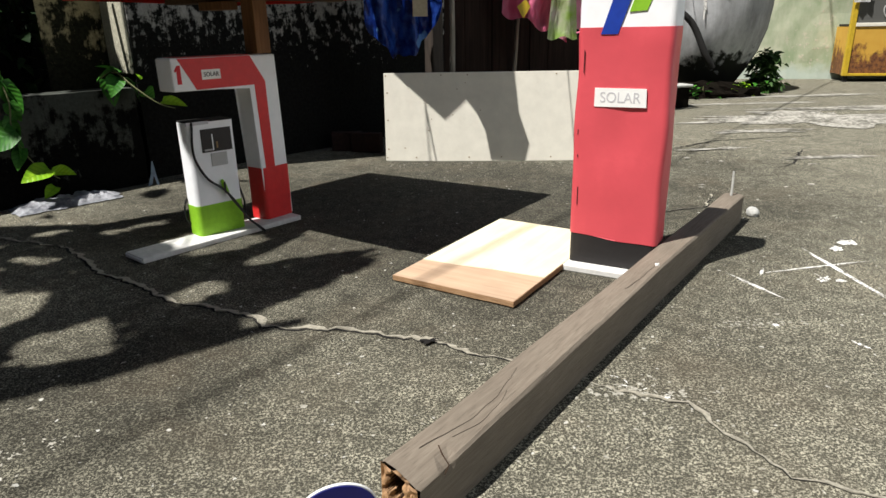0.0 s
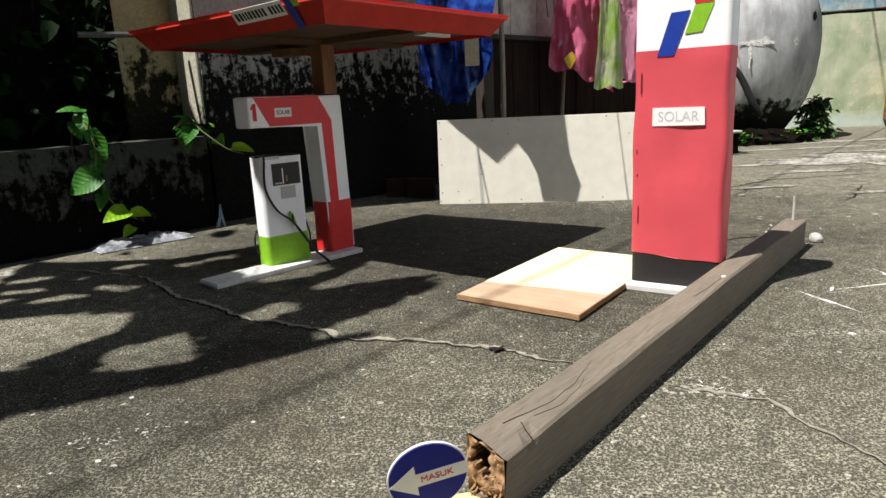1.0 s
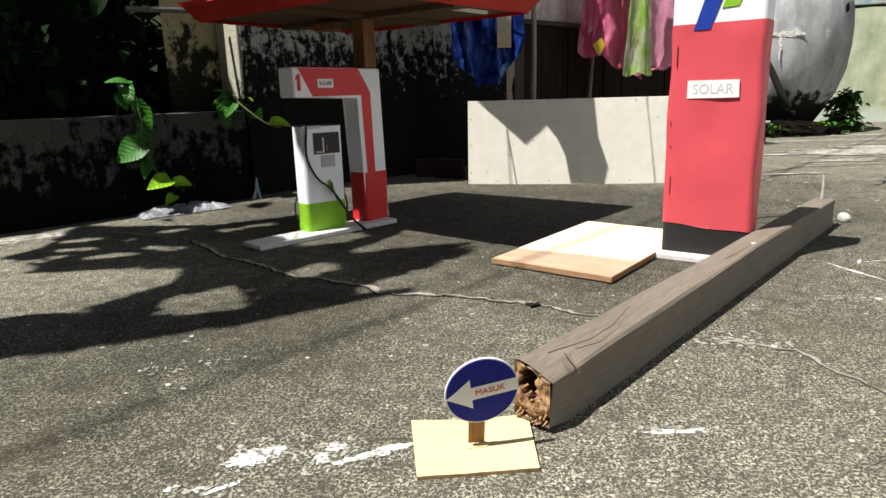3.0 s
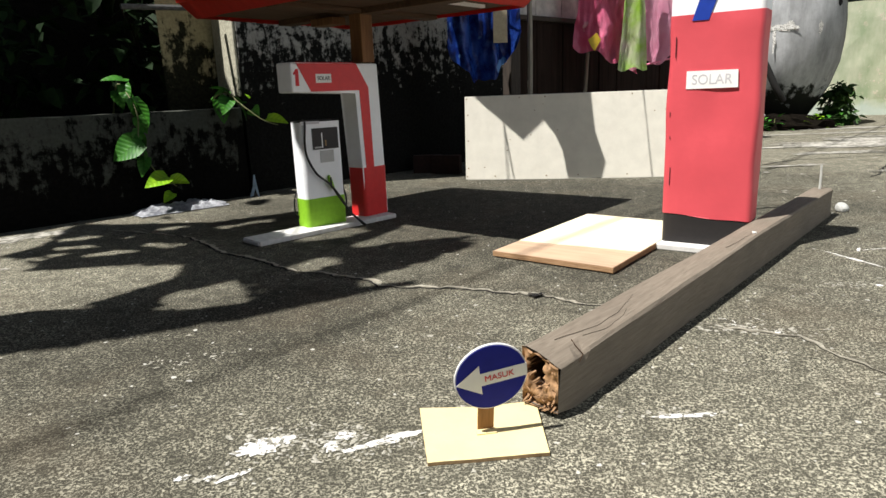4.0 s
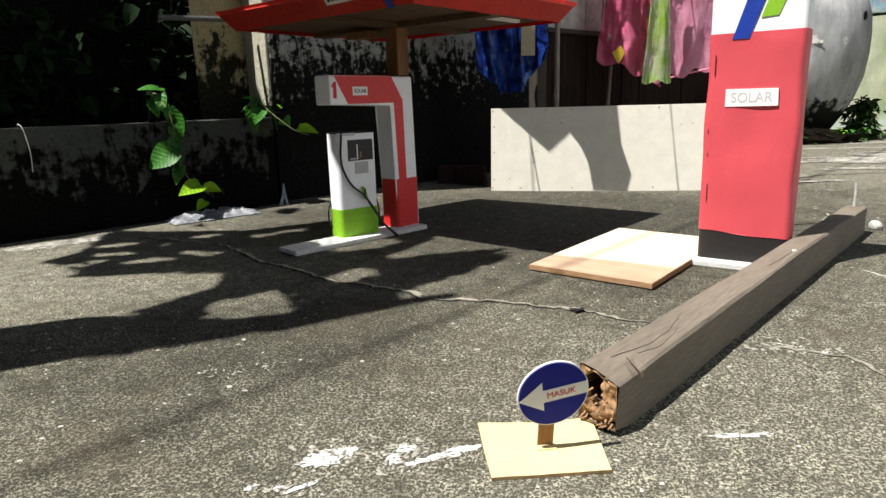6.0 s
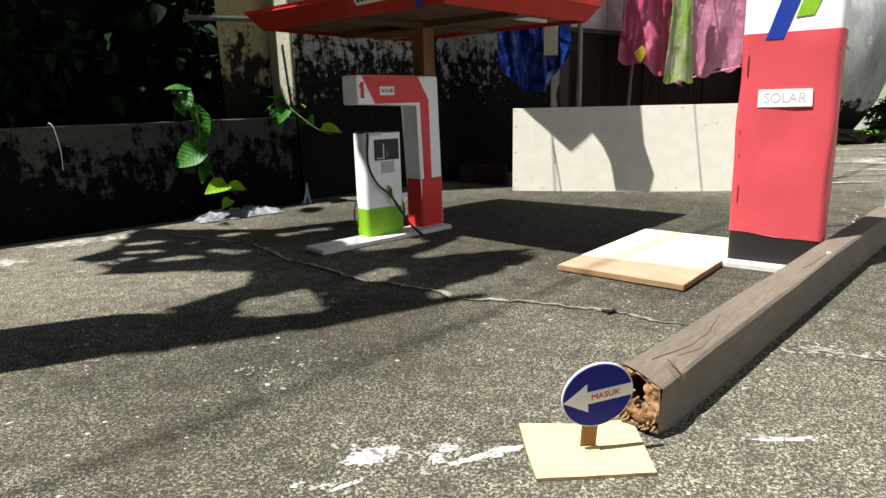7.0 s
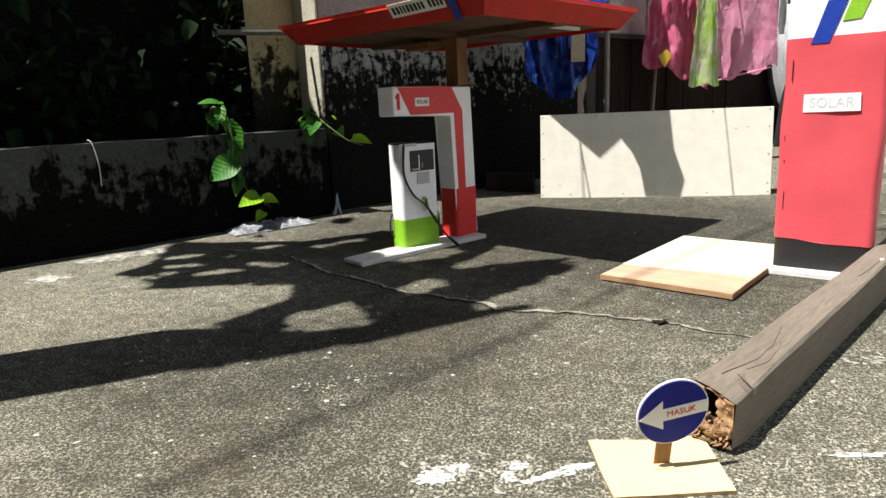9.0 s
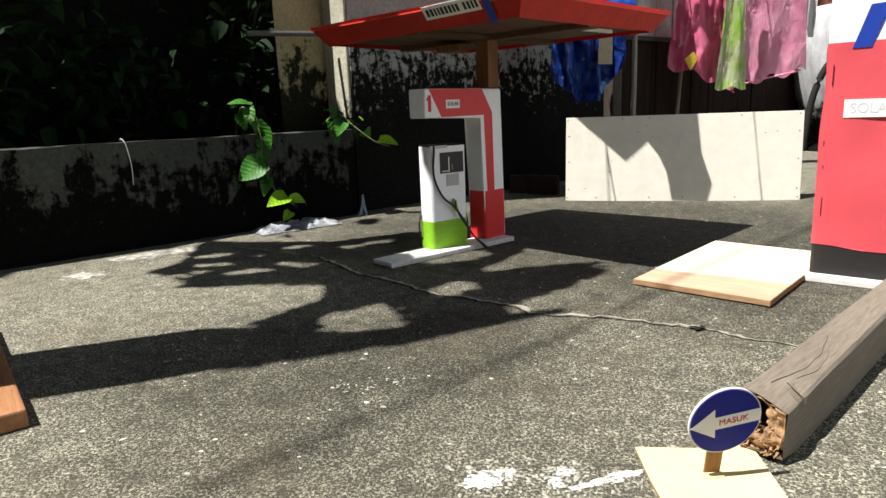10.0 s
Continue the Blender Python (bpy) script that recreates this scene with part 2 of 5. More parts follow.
def jar_material():
    """Cool grey cement with soft run-down streaks, blackened by moss at the foot."""
    n = Nodes("cement_jar")
    streak = n.noise(9, 5, 0.65, n.scaled(1, 1, 0.22))
    cloud = n.noise(2.6, 4, 0.6)
    col = n.mix(n.ramp(n.math("ADD", n.math("MULTIPLY", streak, 0.55), n.math("MULTIPLY", cloud, 0.45)), (0.38, 0), (0.62, 1)), (0.26, 0.265, 0.265), (0.55, 0.56, 0.57))
    col = n.mix(n.math("MULTIPLY", n.ramp(n.noise(45, 4, 0.7), (0.5, 0), (0.75, 1)), 0.25), col, (0.2, 0.2, 0.19))
    foot = n.math("ADD", n.math("MULTIPLY", n.math("SUBTRACT", n.height(), 0.26), 3.6), n.math("MULTIPLY", n.math("SUBTRACT", n.noise(8, 5, 0.7), 0.5), 3.0))
    col = n.mix(n.ramp(foot, (-0.1, 0), (0.35, 1)), (0.012, 0.013, 0.010), col)
    n.bump(n.noise(30, 5, 0.6), 0.3, 0.006)
    return n.done(col, 0.85, Specular_IOR_Level=0.2)


M_JAR = jar_material()


def end_wall_material():
    """Cream paint faded under green algae, peeling in pale and rusty flakes, with a chalky blue foot."""
    n = Nodes("green_stained_wall")
    cloud = n.noise(2.2, 5, 0.6)
    run = n.noise(8, 5, 0.65, n.scaled(1, 1, 0.25))
    col = n.mix(n.ramp(n.math("ADD", n.math("MULTIPLY", cloud, 0.6), n.math("MULTIPLY", run, 0.4)), (0.40, 0), (0.60, 1)), (0.30, 0.37, 0.23), (0.52, 0.54, 0.40))
    flake = n.math("MULTIPLY", n.ramp(n.noise(13, 5, 0.7), (0.56, 0), (0.60, 1)), n.ramp(n.noise(1.7, 3, 0.5), (0.48, 0), (0.6, 1)))
    col = n.mix(n.math("MULTIPLY", flake, 0.8), col, n.mix(n.noise(9, 2), (0.46, 0.36, 0.24), (0.72, 0.70, 0.62)))
    low = n.ramp(n.math("ADD", n.height(), n.math("MULTIPLY", n.noise(6, 4, 0.6), 0.25)), (0.20, 1), (0.30, 0))
    col = n.mix(n.math("MULTIPLY", low, 0.6), col, (0.50, 0.58, 0.56))
    n.bump(n.math("ADD", run, n.math("MULTIPLY", flake, 0.5)), 0.3, 0.006)
    return n.done(col, 0.9, Specular_IOR_Level=0.1)


M_ENDWALL = end_wall_material()
M_SKYBLOCK = paint("grey_plaster", (0.13, 0.125, 0.115), 0.9, 0.15, 0.3, 6, spot=(0.10, 0.10, 0.085))
# cool pale tone picked for the fill light it throws back
M_BOUNCE = paint("bounce_wall_paint", (0.66, 0.74, 0.82), 0.85, 0.05, 0.2, 6, spot=(0.46, 0.46, 0.45))
M_SOIL = paint("dark_soil", (0.010, 0.008, 0.006), 0.95, 0.3, 0.8, 60, spot=(0.02, 0.022, 0.012), spec=0.03)
# rust taken nearly to black: the fence's shade is in this colour
M_TIN = wood("shade_dark_rusty_sheet", (0.030, 0.018, 0.014), (0.008, 0.005, 0.004), 3, "Z", 0.85, 0.3, 0.6, 0.08)
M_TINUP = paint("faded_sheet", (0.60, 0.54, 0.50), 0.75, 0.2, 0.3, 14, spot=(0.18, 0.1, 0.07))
M_POLE = wood("grey_pole", (0.32, 0.29, 0.24), (0.17, 0.15, 0.12), 12, "Z")
M_DARKPOST = wood("dark_post", (0.06, 0.045, 0.035), (0.025, 0.02, 0.016), 12, "Z")
M_VINE = leaf_material("vine_leaf", (0.022, 0.11, 0.012), (0.065, 0.22, 0.024), True, 0.45, 0.22)
M_YOUNG = leaf_material("young_leaf", (0.15, 0.36, 0.012), (0.30, 0.50, 0.02), True, 0.45, 0.22)
M_STEM = paint("stem", (0.16, 0.17, 0.07), 0.7, 0.1)
# planter leaves: the deep shade is put into this near-black green
M_SHRUB = leaf_material("shaded_shrub_leaf", (0.004, 0.012, 0.003), (0.009, 0.027, 0.005), False, 0.7, 0.1)
M_CROWN = leaf_material("tree_leaf", (0.03, 0.07, 0.018), (0.06, 0.12, 0.03), False, 0.6, 0.2)
M_BARK = wood("bark", (0.14, 0.11, 0.08), (0.06, 0.045, 0.035), 10, "Z", 0.95, 0.9, 0.6)
M_PINK = cloth_material("pink_plastic", (0.80, 0.16, 0.30), (0.86, 0.26, 0.41), 0.3, 5, (0.86, 0.50, 0.58))
M_PALEPINK = cloth_material("pale_pink_plastic", (0.84, 0.33, 0.49), (0.88, 0.43, 0.58), 0.35, 5)
M_LIMECLOTH = cloth_material("lime_plastic", (0.34, 0.58, 0.07), (0.80, 0.74, 0.70), 0.35, 2.6)
M_BLUECLOTH = cloth_material("blue_plastic", (0.008, 0.025, 0.18), (0.03, 0.10, 0.46), 0.25, 14, (0.14, 0.32, 0.66))
M_GREYCLOTH = cloth_material("grey_rag", (0.24, 0.25, 0.28), (0.62, 0.63, 0.66), 0.9, 22)
M_TAN = paint("tan_card", (0.42, 0.36, 0.25), 0.8, 0.1, 0.3)
M_SHARD = paint("blue_white_plastic", (0.36, 0.48, 0.62), 0.4, 0.2, 0.2, 30, spot=(0.7, 0.75, 0.8))
M_BRICK = paint("dark_red_brick", (0.028, 0.012, 0.009), 0.9, 0.2, 0.5, 60)
M_STONE = paint("pale_stone", (0.5, 0.5, 0.47), 0.9, 0.15, 0.5, 40)


def rusty_yellow():
    n = Nodes("rusty_yellow_paint")
    r = n.noise(6, 6, 0.72, n.scaled(1, 1, 0.6))
    h = n.math("MULTIPLY", n.math("SUBTRACT", 0.42, n.height()), 0.9)
    f = n.ramp(n.math("ADD", r, h), (0.56, 0), (0.66, 1))
    rust = n.mix(n.ramp(n.noise(30, 4, 0.7), (0.35, 0), (0.7, 1)), (0.07, 0.022, 0.009), (0.30, 0.12, 0.03))
    col = n.mix(f, n.mix(n.noise(12, 4), (0.52, 0.27, 0.03), (0.62, 0.38, 0.06)), rust)
    n.bump(r, 0.4, 0.004)
    return n.done(col, 0.65)


M_CART = rusty_yellow()
M_YELLOW = paint("yellow_frame", (0.62, 0.42, 0.03), 0.5, 0.12, 0.2, 25, spot=(0.3, 0.14, 0.03))
M_DARK = paint("dark_gap", (0.02, 0.019, 0.018), 0.9, 0.2)
M_MURAL = cloth_material("blue_mural_paint", (0.06, 0.24, 0.42), (0.30, 0.34, 0.34), 0.8, 3.0, (0.4, 0.12, 0.06))
M_CREAMWALL = paint("cream_wall", (0.48, 0.40, 0.24), 0.85, 0.15, 0.3, 8, spot=(0.25, 0.2, 0.13))
glass = bpy.data.materials.new("dusty_glass")
glass.use_nodes = True
glass.node_tree.nodes["Principled BSDF"].inputs["Base Color"].default_value = (0.10, 0.10, 0.095, 1)
glass.node_tree.nodes["Principled BSDF"].inputs["Roughness"].default_value = 0.12

# ---- mesh helpers ----


def bm_new():
    return bmesh.new()


def mesh_of(name, bm, material, smooth=False):
    bmesh.ops.recalc_face_normals(bm, faces=bm.faces)
    me = bpy.data.meshes.new(name)
    bm.to_mesh(me)
    bm.free()
    for mat in (material if isinstance(material, (list, tuple)) else [material]):
        me.materials.append(mat)
    if smooth:
        for p in me.polygons:
            p.use_smooth = True
        me.set_sharp_from_angle(angle=radians(48))
    return me


def part(name, bm, material, parent=None, label="", smooth=False):
    """Links a bmesh as one mesh object under a thing or a part."""
    ob = new(name, mesh_of(name, bm, material, smooth))
    ob.parent = parent
    return tagged(ob, label)


def thing(name, matrix, label, category, group="", kind=""):
    ob = new(name)
    ob.empty_display_size = 0.05
    ob.matrix_world = matrix
    return tagged(ob, label, category, group, kind)


def box(x0, x1, y0, y1, z0, z1, bevel=0.0, bm=None, seg=2):
    bm = bm or bm_new()
    made = bmesh.ops.create_cube(bm, size=1.0)["verts"]
    for v in made:
        v.co = Vector(((x0 + x1) / 2 + v.co.x * (x1 - x0), (y0 + y1) / 2 + v.co.y * (y1 - y0), (z0 + z1) / 2 + v.co.z * (z1 - z0)))
    if bevel:
        bmesh.ops.bevel(bm, geom=list({e for v in made for e in v.link_edges}), offset=bevel, segments=seg, affect="EDGES", profile=0.5)
    return bm


def prism(points, axis, d0, d1, bevel=0.0, bm=None):
    """A polygon in the plane across an axis, made solid from d0 to d1. points are (x, z) for axis Y, (x, y) for axis Z."""
    bm = bm or bm_new()
    at = (lambda p, d: (p[0], d, p[1])) if axis == "Y" else (lambda p, d: (p[0], p[1], d))
    a = [bm.verts.new(at(p, d0)) for p in points]
    b = [bm.verts.new(at(p, d1)) for p in points]
    n = len(points)
    faces = [bm.faces.new(a), bm.faces.new(b[::-1])] + [bm.faces.new((a[i], b[i], b[(i + 1) % n], a[(i + 1) % n])) for i in range(n)]
    if bevel:
        bmesh.ops.bevel(bm, geom=list({e for f in faces for e in f.edges}), offset=bevel, segments=2, affect="EDGES", profile=0.5)
    return bm


def rounded(w, d, r, seg=5):
    """The outline of a rounded rectangle with its front left corner at 0, 0."""
    pts = []
    for cx, cy, a0 in ((w - r, r, -90), (w - r, d - r, 0), (r, d - r, 90), (r, r, 180)):
        pts += [(cx + r * math.cos(radians(a0 + 90 * k / seg)), cy + r * math.sin(radians(a0 + 90 * k / seg))) for k in range(seg + 1)]
    return pts


def sleeve(w, d, r, zs, wobble=0.0, grow=0.0, cap=True, seed=0.0, lower=None):
    """A wrapped, slightly buckled box of paper: rings of a rounded outline at the heights zs."""
    bm = bm_new()
    rings = []
    base = rounded(w + 2 * grow, d + 2 * grow, r)
    fine = []
    for i, p in enumerate(base):
        q = base[(i + 1) % len(base)]
        k = max(1, int(math.hypot(q[0] - p[0], q[1] - p[1]) / 0.02))
        fine += [(p[0] + (q[0] - p[0]) * j / k, p[1] + (q[1] - p[1]) * j / k) for j in range(k)]
    for i, z in enumerate(zs):
        ring = []
        for x, y in fine:
            v = Vector((x - grow, y - grow, z))
            if wobble and 0 < i < len(zs) - 1:
                s = noise.noise(Vector((v.x * 9 + seed, v.y * 9, v.z * 7))) * wobble
                c = Vector((x - w / 2, y - d / 2, 0)).normalized()
                v += c * s
            if lower and i == 0:
                v.z += lower(v.x)
            ring.append(bm.verts.new(v))
        rings.append(ring)
    m = len(fine)
    for a, b in zip(rings, rings[1:]):
        for i in range(m):
            bm.faces.new((a[i], a[(i + 1) % m], b[(i + 1) % m], b[i]))
    if cap:
        bm.faces.new(rings[0][::-1]), bm.faces.new(rings[-1])
    return bm


def tube(points, r0, r1=None, sides=8, bm=None):
    """A round bar or cable along points."""
    bm = bm or bm_new()
    r1 = r0 if r1 is None else r1
    pts = [Vector(p) for p in points]
    rings = []
    for i, p in enumerate(pts):
        d = (pts[min(i + 1, len(pts) - 1)] - pts[max(i - 1, 0)]).normalized()
        s = d.cross(Vector((0.13, 0.2, 1)) if abs(d.z) < 0.95 else Vector((1, 0, 0))).normalized()
        u = s.cross(d)
        r = r0[i] if isinstance(r0, list) else r0 + (r1 - r0) * i / (len(pts) - 1)
        rings.append([bm.verts.new(p + (s * math.cos(2 * math.pi * k / sides) + u * math.sin(2 * math.pi * k / sides)) * r) for k in range(sides)])
    for a, b in zip(rings, rings[1:]):
        for k in range(sides):
            bm.faces.new((a[k], a[(k + 1) % sides], b[(k + 1) % sides], b[k]))
    bm.faces.new(rings[0][::-1]), bm.faces.new(rings[-1])
    return bm


def curve_points(pts, n=8):
    """A smooth line through a few points."""
    p = [Vector(pts[0])] + [Vector(q) for q in pts] + [Vector(pts[-1])]
    out = []
    for i in range(1, len(p) - 2):
        for k in range(n):
            t = k / n
            a, b, c, d = p[i - 1], p[i], p[i + 1], p[i + 2]
            out.append(0.5 * ((2 * b) + (c - a) * t + (2 * a - 5 * b + 4 * c - d) * t * t + (3 * b - a - 3 * c + d) * t ** 3))
    return out + [p[-1]]


def lathe(profile, sides=48, bm=None):
    bm = bm or bm_new()
    rings = [[bm.verts.new((r * math.cos(2 * math.pi * k / sides), r * math.sin(2 * math.pi * k / sides), z)) for k in range(sides)] for r, z in profile]
    for a, b in zip(rings, rings[1:]):
        for k in range(sides):
            bm.faces.new((a[k], a[(k + 1) % sides], b[(k + 1) % sides], b[k]))
    bm.faces.new(rings[0][::-1])
    return bm


def letters(text, size, material, parent, matrix, name="lettering", label="", squeeze=1.0, depth=0.0006):
    """Lettering in the built-in font, as a mesh of its own."""
    cu = bpy.data.curves.new(name, "FONT")
    cu.body, cu.size, cu.align_x, cu.align_y, cu.extrude = text, size, "CENTER", "CENTER", depth
    tmp = bpy.data.objects.new(name, cu)
    scene.collection.objects.link(tmp)
    me = bpy.data.meshes.new_from_object(tmp.evaluated_get(bpy.context.evaluated_depsgraph_get()))
    bpy.data.objects.remove(tmp)
    me.materials.clear()
    me.materials.append(material)
    me.transform(Matrix.Diagonal((squeeze, 1, 1, 1)))
    ob = new(name, me)
    ob.parent = parent
    ob.matrix_basis = matrix
    return tagged(ob, label)


def leaf(bm, length, width, m, curl=0.25, rows=9):
    """A heart-shaped leaf, folded along its midrib, from its stalk end at m's origin along m's y."""
    left, mid, right = [], [], []
    for i in range(rows + 1):
        t = i / rows
        w = width * (math.sin(math.pi * min(1, t ** 0.62)) ** 0.85) * 0.5 if 0 < t < 1 else 0.0
        y = t * length
        z = -curl * length * t * t
        back = -0.10 * length if i == 1 else 0.0
        mid.append(bm.verts.new(m @ Vector((0, y, z))))
        if w:
            left.append(bm.verts.new(m @ Vector((-w, y + back, z + w * 0.32))))
            right.append(bm.verts.new(m @ Vector((w, y + back, z + w * 0.32))))
    for side in (left, right):
        bm.faces.new((mid[0], mid[1], side[0]))
        for i in range(len(side) - 1):
            bm.faces.new((mid[i + 1], mid[i + 2], side[i + 1], side[i]))
        bm.faces.new((mid[-2], mid[-1], side[-1]))
    return bm


def cloth_sheet(w, h, folds, depth, seed, nx=36, ny=24, taper=0.0, ragged=0.0, bottom=None):
    """A hanging sheet: x from 0 to w, z from 0 down to -h, with folds that deepen downwards and a real thickness."""
    bm = bm_new()
    grid = []
    for j in range(ny + 1):
        t = j / ny
        row = []
        for i in range(nx + 1):
            s = i / nx
            x = w * (0.5 + (s - 0.5) * (1 - taper * (1 - t)))
            hh = h * (bottom(s) if bottom else 1.0)
            y = depth * (0.35 + 0.65 * t) * math.sin(s * folds * 2 * math.pi + seed + 1.3 * math.sin(t * 2.2 + seed))
            y += depth * 0.9 * noise.noise(Vector((s * 5 + seed, t * 4, seed))) + depth * 0.5 * noise.noise(Vector((s * 13 + seed, t * 11, seed)))
            z = -t * hh + ragged * t * noise.noise(Vector((s * 9, seed, 2.0)))
            row.append(bm.verts.new((x, y, z)))
        grid.append(row)
    for j in range(ny):
        for i in range(nx):
            bm.faces.new((grid[j][i], grid[j][i + 1], grid[j + 1][i + 1], grid[j + 1][i]))
    bmesh.ops.solidify(bm, geom=bm.faces[:], thickness=0.002)
    return bm


def ragged_blob(bm, cx, cy, rx, ry, turn, seed, z=0.0012, n=26, rough=0.5):
    """A flat splash with a torn outline."""
    c, s = math.cos(turn), math.sin(turn)
    mid = bm.verts.new((cx, cy, z + 0.0006))
    ring = []
    for k in range(n):
        a = 2 * math.pi * k / n
        r = 1 + rough * noise.noise(Vector((math.cos(a) * 2.2 + seed, math.sin(a) * 2.2, seed * 1.7))) + rough * 0.5 * noise.noise(Vector((math.cos(a) * 7 + seed, math.sin(a) * 7, seed)))
        x, y = rx * r * math.cos(a), ry * r * math.sin(a)
        ring.append(bm.verts.new((cx + x * c - y * s, cy + x * s + y * c, z)))
    for k in range(n):
        bm.faces.new((mid, ring[k], ring[(k + 1) % n]))


# ---- ground ----
def sunk(x, y):
    """How far the screed lies below the yard's level: a shallow hollow where the cream board stands."""
    return -0.025 * math.exp(-((x - 0.2) / 0.85) ** 4 - ((y - 3.14) / 0.5) ** 2)


def build_ground():
    bm = bm_new()
    xs = [-400, -60, -12, -5, -4, -3, -2] + [-1.5 + 0.1 * i for i in range(36)] + [2.5 + 0.5 * i for i in range(14)] + [14, 60, 400]
    ys = [-400, -60, -12, -5, -3, -2, -1, 0, 1, 1.5] + [1.8 + 0.1 * i for i in range(28)] + [5 + 0.5 * i for i in range(14)] + [16, 60, 400]
    grid = [[bm.verts.new((x, y, sunk(x, y))) for x in xs] for y in ys]
    for j in range(len(ys) - 1):
        for i in range(len(xs) - 1):
            bm.faces.new((grid[j][i], grid[j][i + 1], grid[j + 1][i + 1], grid[j + 1][i]))
    ground = part("ground", bm, M_GROUND, smooth=True)
    return tagged(ground, "dark weathered concrete yard with pale grit, algae and painted shade", "ground", kind="structure")


ground = build_ground()


def crack(points, width, lip, seed, name="crack"):
    """A jagged open crack with a slightly raised, pale broken edge."""
    rnd = random.Random(seed)
    pts = []
    for a, b in zip(points, points[1:]):
        d = Vector(b) - Vector(a)
        k = max(2, int(d.length / 0.014))
        nrm = Vector((-d.y, d.x)).normalized()
        pts += [Vector(a) + d * (i / k) + nrm * rnd.uniform(-0.006, 0.006) for i in range(k)]
    pts.append(Vector(points[-1]))
    bm = bm_new()
    lipbm = bm_new()
    last = None
    lastlip = None
    keep = 0.5
    for i, p in enumerate(pts):
        d = (pts[min(i + 1, len(pts) - 1)] - pts[max(i - 1, 0)]).normalized()
        nrm = Vector((-d.y, d.x))
        w = width * rnd.uniform(0.4, 1.3) * min(1, 0.25 + 4 * i / len(pts), 0.25 + 4 * (len(pts) - 1 - i) / len(pts))
        a, b = p + nrm * w, p - nrm * w
        row = [bm.verts.new((a.x, a.y, 0.0012)), bm.verts.new((b.x, b.y, 0.0012))]
        keep = max(0.06, keep * 0.6 + rnd.uniform(-0.25, 0.85))     # the edge breaks off here and there
        e = a + nrm * lip * keep
        lrow = [lipbm.verts.new((a.x, a.y, 0.0005)), lipbm.verts.new((a.x, a.y, 0.0012 + min(1.2, keep) * rnd.uniform(0.001, 0.003))), lipbm.verts.new((e.x, e.y, 0.0008))]
        if last:
            bm.faces.new((last[0], last[1], row[1], row[0]))
            lipbm.faces.new((lastlip[0], lastlip[1], lrow[1], lrow[0]))
            lipbm.faces.new((lastlip[1], lastlip[2], lrow[2], lrow[1]))
        last, lastlip = row, lrow
    c = part(name, bm, M_CRACK, ground, "open dark crack in concrete")
    if lip:
        part("broken_edge", lipbm, M_LIP, c, "pale raised broken edge")
    else:
        lipbm.free()


crack([(-1.5, 1.9), (-1.152, 1.772), (-0.943, 1.558), (-0.798, 1.466), (-0.679, 1.365), (-0.568, 1.318), (-0.437, 1.258), (-0.415, 1.219), (-0.331, 1.205), (-0.207, 1.196), (-0.106, 1.155), (-0.05, 1.142), (0.034, 1.085), (0.099, 1.06), (0.224, 0.985)], 0.0032, 0.014, 4)
crack([(0.224, 0.985), (0.296, 0.938), (0.377, 0.91), (0.395, 0.86), (0.414, 0.809), (0.456, 0.725), (0.60, 0.66), (0.75, 0.58)], 0.0010, 0.009, 9)
crack([(1.40, 2.74), (1.509, 2.824), (1.60, 2.98), (1.717, 3.159)], 0.006, 0.0, 12)
crack([(0.45, 1.85), (0.62, 2.05), (0.86, 2.12), (0.95, 2.3)], 0.003, 0.006, 15)
crack([(1.0, 3.15), (1.4, 3.45), (2.1, 3.6)], 0.006, 0.0, 22)
bm = bm_new()
ragged_blob(bm, -0.055, 1.137, 0.022, 0.008, 0.3, 3.3, 0.0064, 22, 0.8)
part("hole", bm, M_CRACK, ground, "small dark hole in the crack")
bm = bm_new()
ragged_blob(bm, 2.35, 4.25, 0.62, 0.30, 0.05, 5.1, 0.004, 60, 0.9)
part("screed_patch", bm, M_SCREED, ground, "pale patch of worn screed")
for x, y, rx, ry, seed in ((3.1, 4.75, 0.7, 0.10, 2.2), (2.2, 5.1, 0.45, 0.05, 7.4), (1.75, 3.75, 0.30, 0.05, 3.7), (2.9, 5.6, 0.5, 0.07, 9.3), (1.35, 3.2, 0.16, 0.03, 6.1), (1.75, 2.95, 0.22, 0.03, 8.8)):
    bm = bm_new()
    ragged_blob(bm, x, y, rx, ry, 0.05, seed, 0.0035, 50, 1.1)
    part("screed_patch", bm, M_SCREED, ground, "pale patch of worn screed")


def splash(spots, name="paint_mark", label="white paint splash on concrete", main=M_CHALK):
    bm = bm_new()
    for k, (x, y, rx, ry, turn) in enumerate(spots):
        had = len(bm.faces)
        ragged_blob(bm, x, y, rx, ry, radians(turn), x * 7 + y * 3 + k, rough=0.7)
        if rx < 0.0062:
            for f in list(bm.faces)[had:]:
                f.material_index = 1
    part(name, bm, [main, M_DROP], ground, label)


def scatter(cx, cy, rx, ry, n, seed, big=0.007):
    rnd = random.Random(seed)
    return [(cx + rnd.gauss(0, rx), cy + rnd.gauss(0, ry), rnd.uniform(0.15, 1) ** 2 * big + 0.001, rnd.uniform(0.15, 1) ** 2 * big * 0.7 + 0.001, rnd.uniform(0, 180)) for _ in range(n)]


